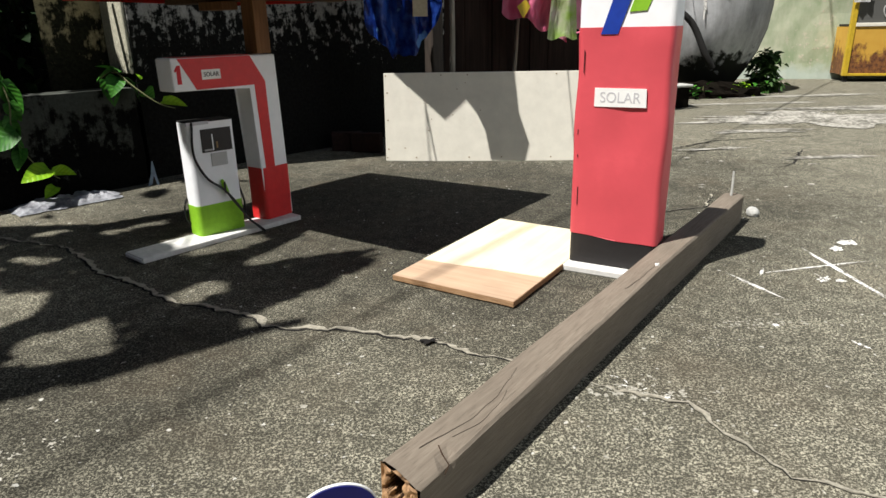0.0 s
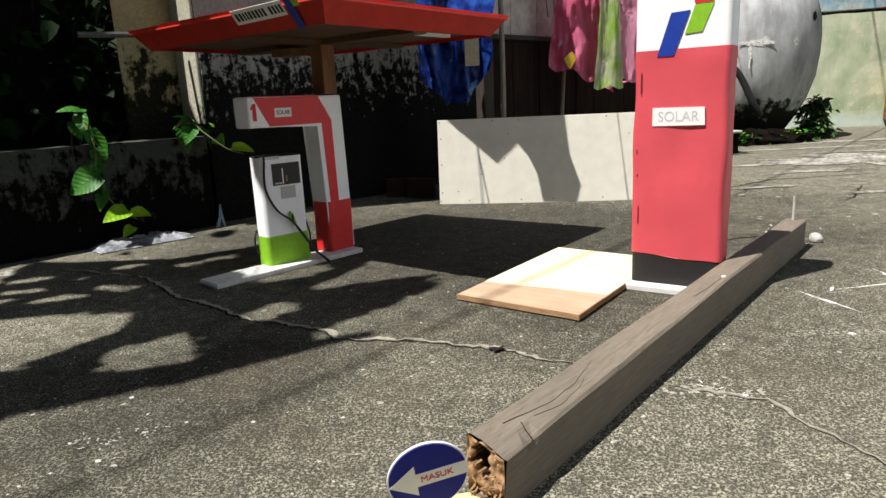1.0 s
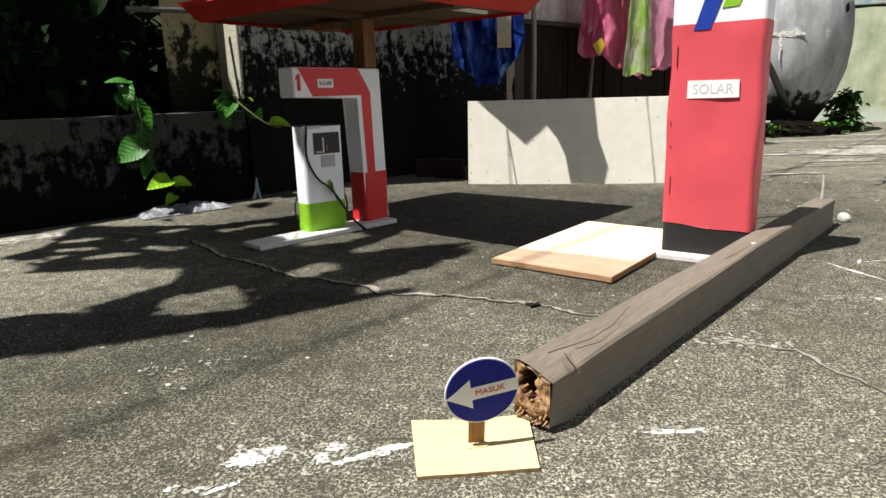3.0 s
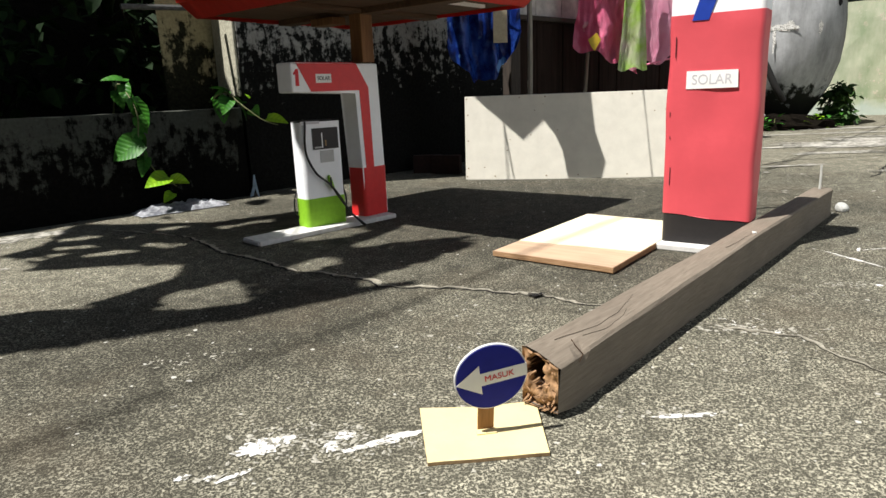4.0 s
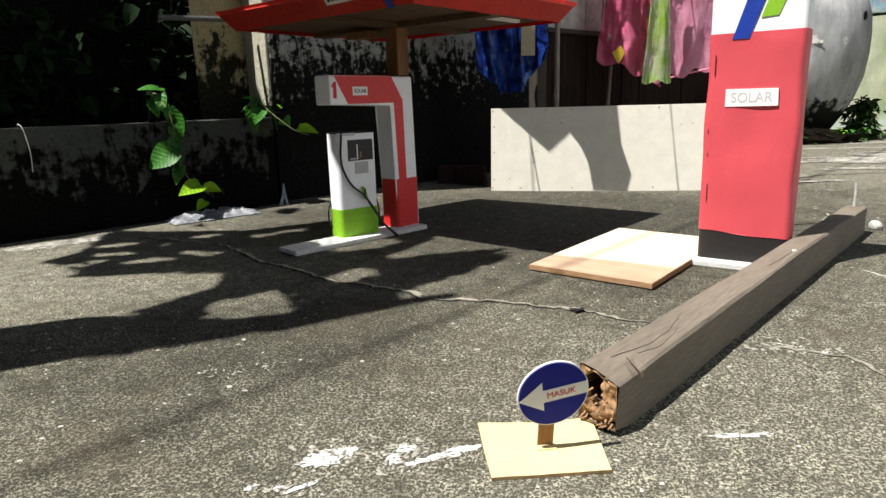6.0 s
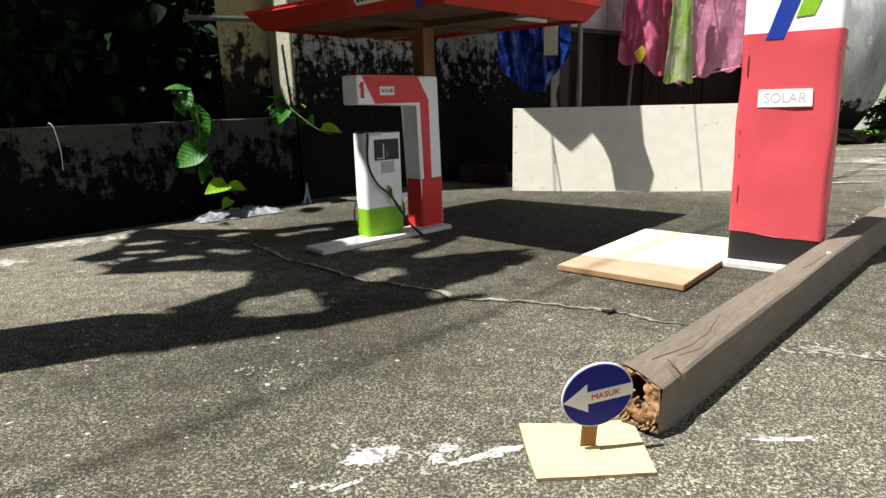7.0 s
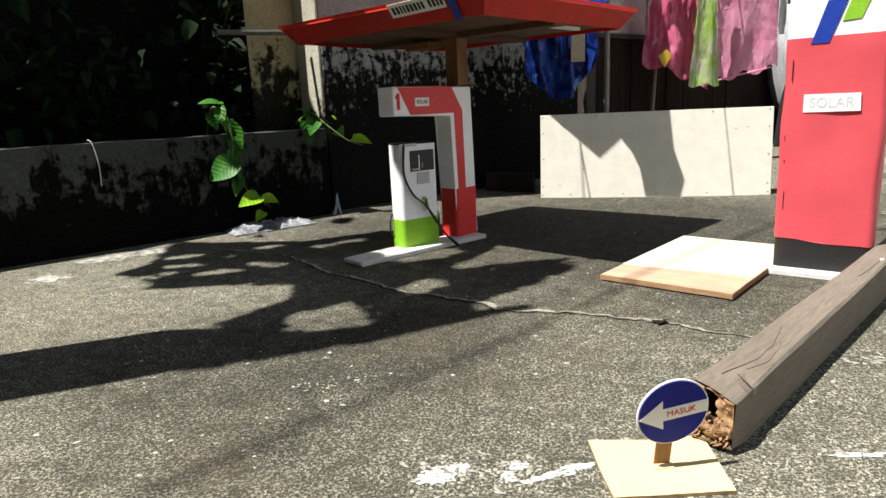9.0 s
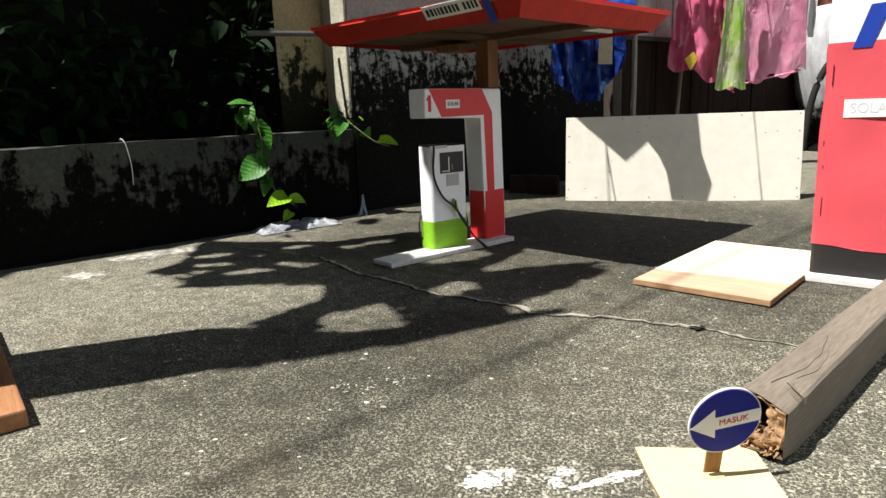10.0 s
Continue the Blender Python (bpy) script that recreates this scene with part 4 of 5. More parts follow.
def entry_sign():
    """Round blue sign with a white arrow, glued to a piece of cardboard."""
    t = thing("entry_sign", pose(0, 0, 0), "round blue entry sign with white arrow on a cardboard base", "sign")
    bm = bm_new()
    cs = [(-0.212, 0.496), (-0.067, 0.524), (-0.079, 0.650), (-0.236, 0.609)]
    n = 10
    grids = []
    for z in (0.0, 0.0045):
        g = []
        for j in range(n + 1):
            row = []
            for i in range(n + 1):
                a, b = i / n, j / n
                p = Vector(cs[0]).lerp(Vector(cs[1]), a).lerp(Vector(cs[3]).lerp(Vector(cs[2]), a), b)
                lift = 0.004 * b + 0.016 * max(0.0, (1 - a) * b - 0.5) + 0.004 * max(0.0, 0.2 - b) * (0.5 + noise.noise(Vector((a * 4, 0, 0))))
                row.append(bm.verts.new((p.x, p.y, z + lift)))
            g.append(row)
        grids.append(g)
    for j in range(n):
        for i in range(n):
            bm.faces.new((grids[1][j][i], grids[1][j][i + 1], grids[1][j + 1][i + 1], grids[1][j + 1][i]))
            bm.faces.new((grids[0][j][i], grids[0][j + 1][i], grids[0][j + 1][i + 1], grids[0][j][i + 1]))
    side = bm_new()
    loop = [(i, 0) for i in range(n)] + [(n, j) for j in range(n)] + [(n - i, n) for i in range(n)] + [(0, n - j) for j in range(n)]
    lv = [(side.verts.new(grids[0][j][i].co), side.verts.new(grids[1][j][i].co)) for i, j in loop]
    for k in range(len(lv)):
        a, b = lv[k], lv[(k + 1) % len(lv)]
        side.faces.new((a[0], b[0], b[1], a[1]))
    base = part("base", bm, M_CARD, t, "pale yellow cardboard")
    part("cut_edge", side, M_CARDEDGE, base, "brown cut edge")
    f = pose(-0.146, 0.571, 0.0068, 10, 0, 14.6)
    st = part("stick", box(-0.0105, 0.0105, -0.001, 0.002, 0.0, 0.07, 0.0005), M_STICK, t, "brown cardboard strip")
    st.matrix_basis = f
    tab = part("tab", box(-0.013, 0.013, -0.010, 0.0, 0.0, 0.003, 0.0005), M_CARD, t, "folded pale tab")
    tab.matrix_basis = f
    c = pose(-0.138, 0.560, 0.0885, 10, 0, 19) @ pose(0, 0, 0, 0, -8, 0)
    bm = bm_new()
    prism([(0.0470 * math.cos(2 * math.pi * k / 64), 0.0470 * math.sin(2 * math.pi * k / 64)) for k in range(64)], "Y", -0.0042, -0.0012, bm=bm)
    d = part("disc", bm, M_LABEL, t, "white cardboard disc")
    d.matrix_basis = c
    fa = part("face", prism([(0.0453 * math.cos(2 * math.pi * k / 64), 0.0453 * math.sin(2 * math.pi * k / 64)) for k in range(64)], "Y", -0.0050, -0.0040), M_SIGNBLUE, d, "dark blue face")
    ar = part("arrow", prism([(-0.0455, 0.0), (-0.014, 0.0215), (-0.014, 0.009), (0.0455, 0.009), (0.0455, -0.009), (-0.014, -0.009), (-0.014, -0.0215)], "Y", -0.0056, -0.0048), M_LABEL, d, "white arrow")
    letters("MASUK", 0.0118, M_REDINK, d, pose(0.010, -0.0059, 0.0, 90, 0, 0), label="red handwritten letters", squeeze=1.0, depth=0.0003)
    return t


entry_sign()


def pump_island():
    """Pump box, angled arch and canopy post on a white plank."""
    plank = thing("island_plank", pose(-0.850, 1.622, 0, 0, 0, 51.0), "white painted plank under the model fuel pump", "plank")
    part("plank", box(0.0, 0.54, 0.0, 0.10, 0.0, 0.016, 0.003), M_PLATE, plank)
    part("end_grain", box(-0.003, 0.0, 0.004, 0.096, 0.003, 0.013, 0.001, seg=1), M_FOAM, plank)
    Z = 0.017
    # the arch
    a = thing("pump_arch", pose(-0.758, 1.772, 0, 0, 0, 55.2), "red and white cardboard arch over the model fuel pump", "model arch")
    D = 0.074
    part("body", prism([(0.0, 0.442), (0.258, 0.440), (0.268, Z), (0.375, Z), (0.360, 0.530), (0.0, 0.532)], "Y", 0, D, 0.006), M_WHITE, a, "white cardboard body")
    part("red_band", prism([(0.020, 0.529), (0.262, 0.529), (0.311, 0.452), (0.316, 0.184), (0.280, 0.184), (0.270, 0.444), (0.070, 0.444)], "Y", -0.0016, 0.0006), M_REDPAPER, a, "red paper band")
    part("top_paper", box(0.022, 0.262, 0.004, D - 0.004, 0.5305, 0.5325), M_REDPAPER, a, "red paper on top")
    bm = bm_new()
    out = [(x + 0.262, y - 0.003) for x, y in rounded(0.112, D + 0.006, 0.014)]
    prism(out, "Z", Z, 0.185, bm=bm)
    part("red_foot", bm, M_REDPAPER, a, "red paper wrap round the column", False)
    lab = part("label", box(0.090, 0.152, -0.003, -0.001, 0.470, 0.497), M_LABEL, a, "white paper label")
    letters("SOLAR", 0.0175, M_BLACKINK, lab, pose(0.121, -0.0034, 0.4835, 90, 0, 0), label="small black letters", squeeze=0.95)
    part("number", prism([(0.013, 0.462), (0.026, 0.462), (0.026, 0.512), (0.017, 0.512), (0.007, 0.499), (0.009, 0.494), (0.014, 0.498)], "Y", -0.0014, 0.0004), M_REDINK, a, "red numeral one")
    # the pump
    p = thing("fuel_pump", pose(-0.757, 1.812, Z - 0.001, 0, 0, 47.0), "white and lime green cardboard fuel pump with black hose", "model pump")
    W, Dp, H = 0.148, 0.072, 0.335
    part("green_base", sleeve(W, Dp, 0.016, [0.0, 0.03, 0.06, 0.092], 0.0, 0.001), M_LIME, p, "lime green paper base", True)
    part("housing", sleeve(W, Dp, 0.016, [0.09 + i * (H - 0.09) / 10 for i in range(11)], 0.0012, 0.0, seed=5.0), M_WHITE, p, "white paper housing", True)
    # closed lid, coloured dark for the shade inside an open top
    part("lid", box(0.004, W - 0.004, 0.004, Dp - 0.004, H, H + 0.004, 0.001), M_DARK, p, "dark lid painted as the shaded open top")
    part("top_rim", box(-0.001, W * 0.45, -0.002, 0.001, H - 0.006, H + 0.003), M_INK, p, "dark frayed rim")
    win = part("window", box(0.038, 0.132, -0.0032, -0.0005, 0.248, 0.315), M_BLACK, p, "black display window")
    part("divider", box(0.070, 0.0735, -0.0042, -0.003, 0.252, 0.300), M_WHITE, win)
    part("digit_bar", box(0.082, 0.087, -0.0042, -0.003, 0.258, 0.276), M_CARDEDGE, win)
    part("digit_bar", box(0.044, 0.068, -0.0042, -0.003, 0.252, 0.257), M_GREY, win)
    part("panel", box(0.062, 0.112, -0.0025, -0.0005, 0.205, 0.243), M_GREY, p, "grey paper panel")
    noz = part("nozzle", prism([(0.079, 0.160), (0.085, 0.164), (0.094, 0.146), (0.101, 0.120), (0.092, 0.117), (0.083, 0.132)], "Y", -0.012, -0.003, 0.002), M_LIME, p, "lime green nozzle")
    part("grip", box(0.084, 0.090, -0.015, -0.012, 0.122, 0.156, 0.001), M_BLACKINK, noz)
    hose = curve_points([(0.020, 0.02, H + 0.005), (0.014, -0.004, H - 0.005), (0.007, -0.006, 0.27), (0.012, -0.007, 0.225), (0.038, -0.012, 0.172), (0.080, -0.016, 0.135), (0.115, -0.022, 0.085), (0.140, -0.035, 0.035), (0.165, -0.05, 0.006), (0.178, -0.062, 0.001 - Z + 0.006)], 8)
    part("hose", tube(hose, 0.0036, sides=8), M_WIRE, p, "black rubber hose", True)
    cable = curve_points([(0.095, -0.010, 0.122), (0.104, -0.014, 0.10), (0.128, -0.022, 0.06), (0.150, -0.032, 0.025), (0.172, -0.048, -0.004), (0.176, -0.06, -0.013)], 8)
    part("cable", tube(cable, 0.0028, sides=8), M_WIRE, p, "black cable from the nozzle", True)
    loop = curve_points([(0.155, 0.05, 0.20), (0.162, 0.04, 0.12), (0.168, 0.03, 0.07), (0.160, 0.03, 0.02), (0.152, 0.035, 0.003)], 8)
    part("hose_loop", tube(loop, 0.0032, sides=8), M_WIRE, p, "black hose behind the pump", True)
    left = curve_points([(-0.002, 0.06, 0.11), (-0.012, 0.06, 0.085), (-0.012, 0.06, 0.05), (-0.001, 0.06, 0.03)], 6)
    part("cable_loop", tube(left, 0.0028, sides=8), M_WIRE, p, "black cable loop", True)
    # the canopy on its post
    c = thing("canopy", pose(-0.588, 2.038, 0, 0, 0, 56.5), "red cardboard canopy on a brown wooden post", "model canopy")
    part("post", box(-0.030, 0.024, -0.022, 0.032, 0.533, 0.715, 0.003), M_POST, c, "brown wooden post")
    zb, zt = 0.690, 0.752
    hx, hy, g = 0.402, 0.450, 0.045     # along the yard, across, and the flare of the rim
    part("ceiling_panel", box(-hx + g, hx - g, -hy + g, hy - g, zb + 0.012, zb + 0.018), M_UNDER, c, "brown board underside")
    part("top_panel", box(-hx + 0.004, hx - 0.004, -hy + 0.004, hy - 0.004, zt - 0.012, zt - 0.004), M_REDROOF, c, "red top")
    ix, iy = hx - g, hy - g
    corners_b = [(-ix, -iy), (ix, -iy), (ix, iy), (-ix, iy)]
    corners_t = [(-hx, -hy), (hx, -hy), (hx, hy), (-hx, hy)]
    for k in range(4):
        b0, b1, t0, t1 = corners_b[k], corners_b[(k + 1) % 4], corners_t[k], corners_t[(k + 1) % 4]
        bm = bm_new()
        lo_, hi_ = [], []
        for i in range(17):
            s = i / 16
            w = 0.004 * noise.noise(Vector((s * 6, k * 3.0, 1)))
            lo_.append(bm.verts.new((b0[0] + (b1[0] - b0[0]) * s, b0[1] + (b1[1] - b0[1]) * s, zb + w)))
            hi_.append(bm.verts.new((t0[0] + (t1[0] - t0[0]) * s, t0[1] + (t1[1] - t0[1]) * s, zt + w * 0.6)))
        for i in range(16):
            bm.faces.new((lo_[i], lo_[i + 1], hi_[i + 1], hi_[i]))
        bmesh.ops.solidify(bm, geom=bm.faces[:], thickness=0.0025)
        part("fascia", bm, M_REDROOF, c, "red card edge band")
    part("cross_batten", box(-0.03, 0.03, -iy, iy, zb - 0.006, zb + 0.012, 0.002), M_UNDER, c, "brown batten")
    part("cross_batten", box(-ix, ix, -0.03, 0.03, zb - 0.003, zb + 0.0118, 0.002), M_UNDER, c, "brown batten")
    part("block", box(-0.06, 0.0, 0.08, 0.19, zb - 0.03, zb - 0.006, 0.002), M_POST, c, "wood block")
    # white bar in place of the sunlight that shows through a slit
    part("sunlit_gap_strip", box(0.08, 0.26, -iy + 0.09, -iy + 0.105, zb + 0.002, zb + 0.012), M_FOAM, c, "white strip standing for a sunlit gap under the canopy")
    # paper on the near-left band: local frame along the band
    slope = math.degrees(math.atan2(g, zt - zb))
    band = pose(-(ix + hx) / 2, 0, (zb + zt) / 2) @ pose(0, 0, 0, 0, 0, -90) @ pose(0, 0, 0, slope, 0, 0)
    return c, band


canopy, band = pump_island()


def canopy_papers():
    """Label and ribbons on the canopy's band; x runs from the far-left corner towards the near corner."""
    def flat(name, x0, x1, z0, z1, mat, parent, label, lift, tilt=0.0):
        ob = part(name, prism([(x0, z0), (x1, z0), (x1, z1), (x0, z1)], "Y", -0.0045 - lift, -0.003 - lift), mat, parent, label)
        ob.matrix_basis = band @ pose(0, 0, 0, 0, tilt, 0)
        return ob
    tag = flat("name_label", 0.097, 0.305, -0.006, 0.034, M_LABEL, canopy, "white paper label with dark marks", 0.001, -1.5)
    rnd = random.Random(2)
    x = 0.109
    while x < 0.296:
        w = rnd.uniform(0.006, 0.010)
        b = part("mark", box(x, x + w, -0.0066, -0.0052, 0.003, 0.024), M_BLACKINK, tag)
        x += w + 0.006 + (0.012 if 0.22 < x < 0.235 else 0)
    flat("blue_ribbon", 0.316, 0.340, -0.038, 0.052, M_BLUE, canopy, "blue paper ribbon", 0.002)
    flat("green_ribbon", 0.343, 0.365, 0.002, 0.052, M_LIME, canopy, "lime paper ribbon", 0.002, -3)


canopy_papers()


def white_board():
    """Cream board with nails along its border, leaning slightly back."""
    t = thing("cream_board", pose(-0.333, 3.155, -0.027, -5, 0, -3.0), "cream painted plywood board with nail heads, leaning upright", "board")
    W, H = 1.10, 0.425
    part("panel", box(0, W, 0, 0.012, 0.0, H, 0.0015), M_BOARD, t)
    rnd = random.Random(4)
    for k in range(9):
        for z in (0.018, H - 0.015):
            if rnd.random() < 0.8:
                x = 0.02 + (W - 0.04) * k / 8 + rnd.uniform(-0.02, 0.02)
                part("nail_head", box(x, x + 0.006, -0.0015, 0.0, z, z + 0.005), M_CARDEDGE, t)
    for k in range(9):
        x, z = rnd.uniform(0.05, W - 0.05), rnd.uniform(0.05, H - 0.05)
        part("dent", box(x, x + rnd.uniform(0.003, 0.010), -0.0008, 0.0, z, z + 0.003), M_CARDEDGE, t)
    for z in (0.06, 0.2, 0.33):
        for x in (0.012, W - 0.02):
            part("nail_head", box(x, x + 0.006, -0.0015, 0.0, z, z + 0.005), M_CARDEDGE, t)


white_board()

pole = part("upright_pole", tube([(0, 0, 0), (0.004, 0, 0.6), (-0.004, 0.0, 1.6)], 0.014, 0.012, 8), M_POLE)
pole.matrix_world = pose(0.0, 3.26, -0.025)
tagged(pole, "thin grey wooden pole behind the board", "pole")
post = part("dark_post", box(-0.04, 0.04, -0.03, 0.03, 0, 1.6, 0.006), M_DARKPOST)
post.matrix_world = pose(-0.09, 3.40, -0.025, 0, 0, 50)
tagged(post, "dark wooden post beside the laundry", "post")
slant = part("slanting_stick", tube([(0, 0, 0), (0.05, 0.02, 0.9)], 0.016, 0.012, 7), M_POLE)
slant.matrix_world = pose(0.43, 4.75, 0)
tagged(slant, "thin grey stick leaning by the fence", "stick")


def laundry():
    """Plastic garments on the line."""
    line = part("clothes_line", tube(curve_points([(-1.0, 2.55, 1.42), (-0.3, 3.2, 1.36), (0.6, 4.2, 1.33), (1.35, 5.1, 1.36), (1.9, 5.8, 1.44)], 8), 0.003, sides=6), M_WIRE)
    tagged(line, "black clothes line above the fence", "clothes line")
    b = thing("blue_raincoat", pose(-0.40, 3.15, 1.36, 0, 0, 14), "blue plastic raincoat hanging on the line", "raincoat")
    part("coat", cloth_sheet(0.36, 0.90, 2.6, 0.035, 1.0, 52, 40, bottom=lambda s: 0.74 + 0.25 * math.sin(math.pi * min(1, 0.06 + s * 0.94)) ** 0.8 + 0.012 * math.sin(s * 23) + 0.008 * math.sin(s * 41)), M_BLUECLOTH, b, smooth=True)
    part("tag", box(0.215, 0.285, -0.055, -0.05, -0.71, -0.50, 0.001), M_TAN, b, "tan card tag")
    p = thing("pink_raincoat", pose(0.335, 4.42, 1.34, 0, 0, 8), "pink plastic raincoat with pale pattern hanging on the line", "raincoat")
    part("front", cloth_sheet(0.44, 0.86, 1.3, 0.045, 2.0, 48, 40, taper=0.35, bottom=lambda s: 0.76 + 0.2 * s + 0.025 * math.sin(s * 14)), M_PINK, p, smooth=True)
    part("print_patch", prism([(0.0, -0.02), (0.05, 0.03), (0.085, -0.01), (0.055, -0.085), (0.035, -0.07)], "Y", -0.003, 0.0), M_YELLOW, p, "yellow printed flower").matrix_basis = pose(0.075, -0.085, -0.60, 0, 8, 0)
    q = thing("pale_pink_raincoat", pose(0.70, 4.50, 1.33, 0, 0, 6), "pale pink plastic raincoat hanging on the line", "raincoat")
    part("skirt", cloth_sheet(0.52, 0.80, 2.4, 0.014, 4.0, 36, 26, taper=0.2, bottom=lambda s: 1.0 - 0.12 * s + 0.03 * math.sin(s * 19)), M_PALEPINK, q, smooth=True)
    g = thing("lime_raincoat", pose(0.62, 4.38, 1.33, 0, 0, 5), "lime and white plastic sleeve hanging on the line", "raincoat")
    part("sleeve", cloth_sheet(0.20, 0.82, 1.3, 0.014, 5.0, 26, 24, taper=0.6, bottom=lambda s: 0.985 + 0.015 * math.sin(s * 9)), M_LIMECLOTH, g, smooth=True)
    part("hem", tube([(0.02 + 0.024 * k, 0.03 * math.sin(k * 0.7), -0.80 + 0.096 * k / 20) for k in range(21)], 0.006, sides=6), M_PINK, q, "darker pink hem", True)
    w = thing("white_cloth", pose(1.17, 4.56, 1.33, 0, 0, 5), "white and red cloth hanging on the line", "cloth")
    part("cloth", cloth_sheet(0.09, 0.50, 1.2, 0.02, 3.0, 14, 18), M_FOAM, w, smooth=True)
    # a flat shape added to cast the board's shadow outline, coloured like the blue raincoat
    k = 0.47
    off = Vector((math.cos(SUN_AZ) * k, math.sin(SUN_AZ) * k, -k * math.tan(SUN_EL)))
    def over(u, z):
        u += 0.022
        foot = Vector((-0.333 + u * 1.0515, 3.155 - u * 0.0547 + z * 0.091, z * 1.037 - 0.025))
        return foot - off
    outline = [(0.02, 0.41), (0.26, 0.19), (0.33, 0.25), (0.36, 0.28), (0.41, 0.215), (0.45, 0.13), (0.475, 0.0), (0.63, -0.01), (0.65, 0.075), (0.60, 0.22), (0.575, 0.43), (0.56, 0.62), (0.30, 0.66), (0.0, 0.60)]
    s = thing("board_shadow_shape", pose(0, 0, 0), "flat blue shape added above the board to cast its shadow", "shirt")
    bm = bm_new()
    fr = [bm.verts.new(over(u, z)) for u, z in outline]
    bk = [bm.verts.new(over(u, z) + Vector((0.0, 0.003, 0.0))) for u, z in outline]
    for i, j, m in tessellate_polygon([[Vector((u, z, 0)) for u, z in outline]]):
        bm.faces.new((fr[i], fr[j], fr[m])), bm.faces.new((bk[m], bk[j], bk[i]))
    for i in range(len(fr)):
        j = (i + 1) % len(fr)
        bm.faces.new((fr[i], bk[i], bk[j], fr[j]))
    part("shirt", bm, M_BLUECLOTH, s)
    top = over(0.3, 0.66)
    part("hanger", tube([top, Vector((-0.43, 3.08, 1.375))], 0.004, sides=6), M_WIRE, s)
    # cords added to throw the thin shadow lines on the board
    for u0, z0, u1, z1, up in ((0.17, 0.26, 0.215, 0.0, (-0.55, 2.97, 1.39)), (0.815, 0.41, 0.865, 0.0, (0.09, 3.63, 1.345))):
        a, c = over(u0, z0), over(u1, z1)
        st = part("string", tube([c, a, Vector(up)], 0.0028, sides=6), M_WIRE)
        tagged(st, "cord hanging from the clothes line", "cord")


laundry()


def jar():
    j = thing("cement_jar", pose(2.28, 6.28, 0), "huge grey cement water jar with mossy foot", "water jar")
    prof = [(0.30, 0.0), (0.37, 0.10), (0.45, 0.22), (0.52, 0.36), (0.575, 0.55), (0.60, 0.74), (0.603, 0.90), (0.59, 1.04), (0.565, 1.14), (0.545, 1.19), (0.50, 1.20), (0.49, 1.15), (0.53, 0.95), (0.53, 0.7), (0.45, 0.4), (0.30, 0.12), (0.02, 0.1)]
    bm = lathe(prof, 64)
    for v in bm.verts:
        r = Vector((v.co.x, v.co.y, 0))
        v.co += r * 0.018 * noise.noise(v.co * 2.5)
    part("body", bm, M_JAR, j, smooth=True)
    for deg, z, w, h in ((-103, 0.83, 0.16, 0.035), (-97, 0.835, 0.07, 0.06), (-107, 0.76, 0.016, 0.17), (-72, 0.82, 0.03, 0.07)):
        a = radians(deg)
        bm = bm_new()
        ragged_blob(bm, 0, 0, w / 2 * 1.6, h / 2 * 1.4, 0, deg * 0.1, 0, 20, 0.6)
        ob = part("paint_mark", bm, M_CHALK, j, "white paint mark")
        ob.matrix_basis = pose(0.604 * math.cos(a), 0.604 * math.sin(a), z, 90, 0, deg + 90)
    bm = bm_new()
    ragged_blob(bm, 0, 0, 0.03, 0.04, 0, 4.2, 0, 16, 0.4)
    ob = part("hole", bm, M_DARK, j, "dark hole below the rim")
    ob.matrix_basis = pose(0.60 * math.cos(radians(-52)), 0.60 * math.sin(radians(-52)), 1.03, 90, 0, -52 + 90)
    # dark tube bent to draw the curved shadow across the jar
    hose = part("jar_shadow_bow", tube(curve_points([(1.62, 5.72, 0.0), (1.66, 5.7, 0.45), (1.78, 5.68, 0.72), (1.98, 5.66, 0.62), (2.12, 5.64, 0.36), (2.2, 5.66, 0.24)], 8), 0.028, sides=8), M_DARK, smooth=True)
    tagged(hose, "dark bow added for the curved shadow on the jar", "hose")


jar()


def slab():
    s = thing("stone_slab", pose(1.72, 4.98, 0, 0, 0, 20), "pale slab lying on dark blocks beside the jar", "slab")
    part("top", box(-0.10, 0.06, -0.07, 0.07, 0.15, 0.17, 0.008), M_STONE, s)
    part("block", box(-0.09, 0.04, -0.06, 0.07, 0, 0.15, 0.01), M_SOIL, s, "dark block")


slab()


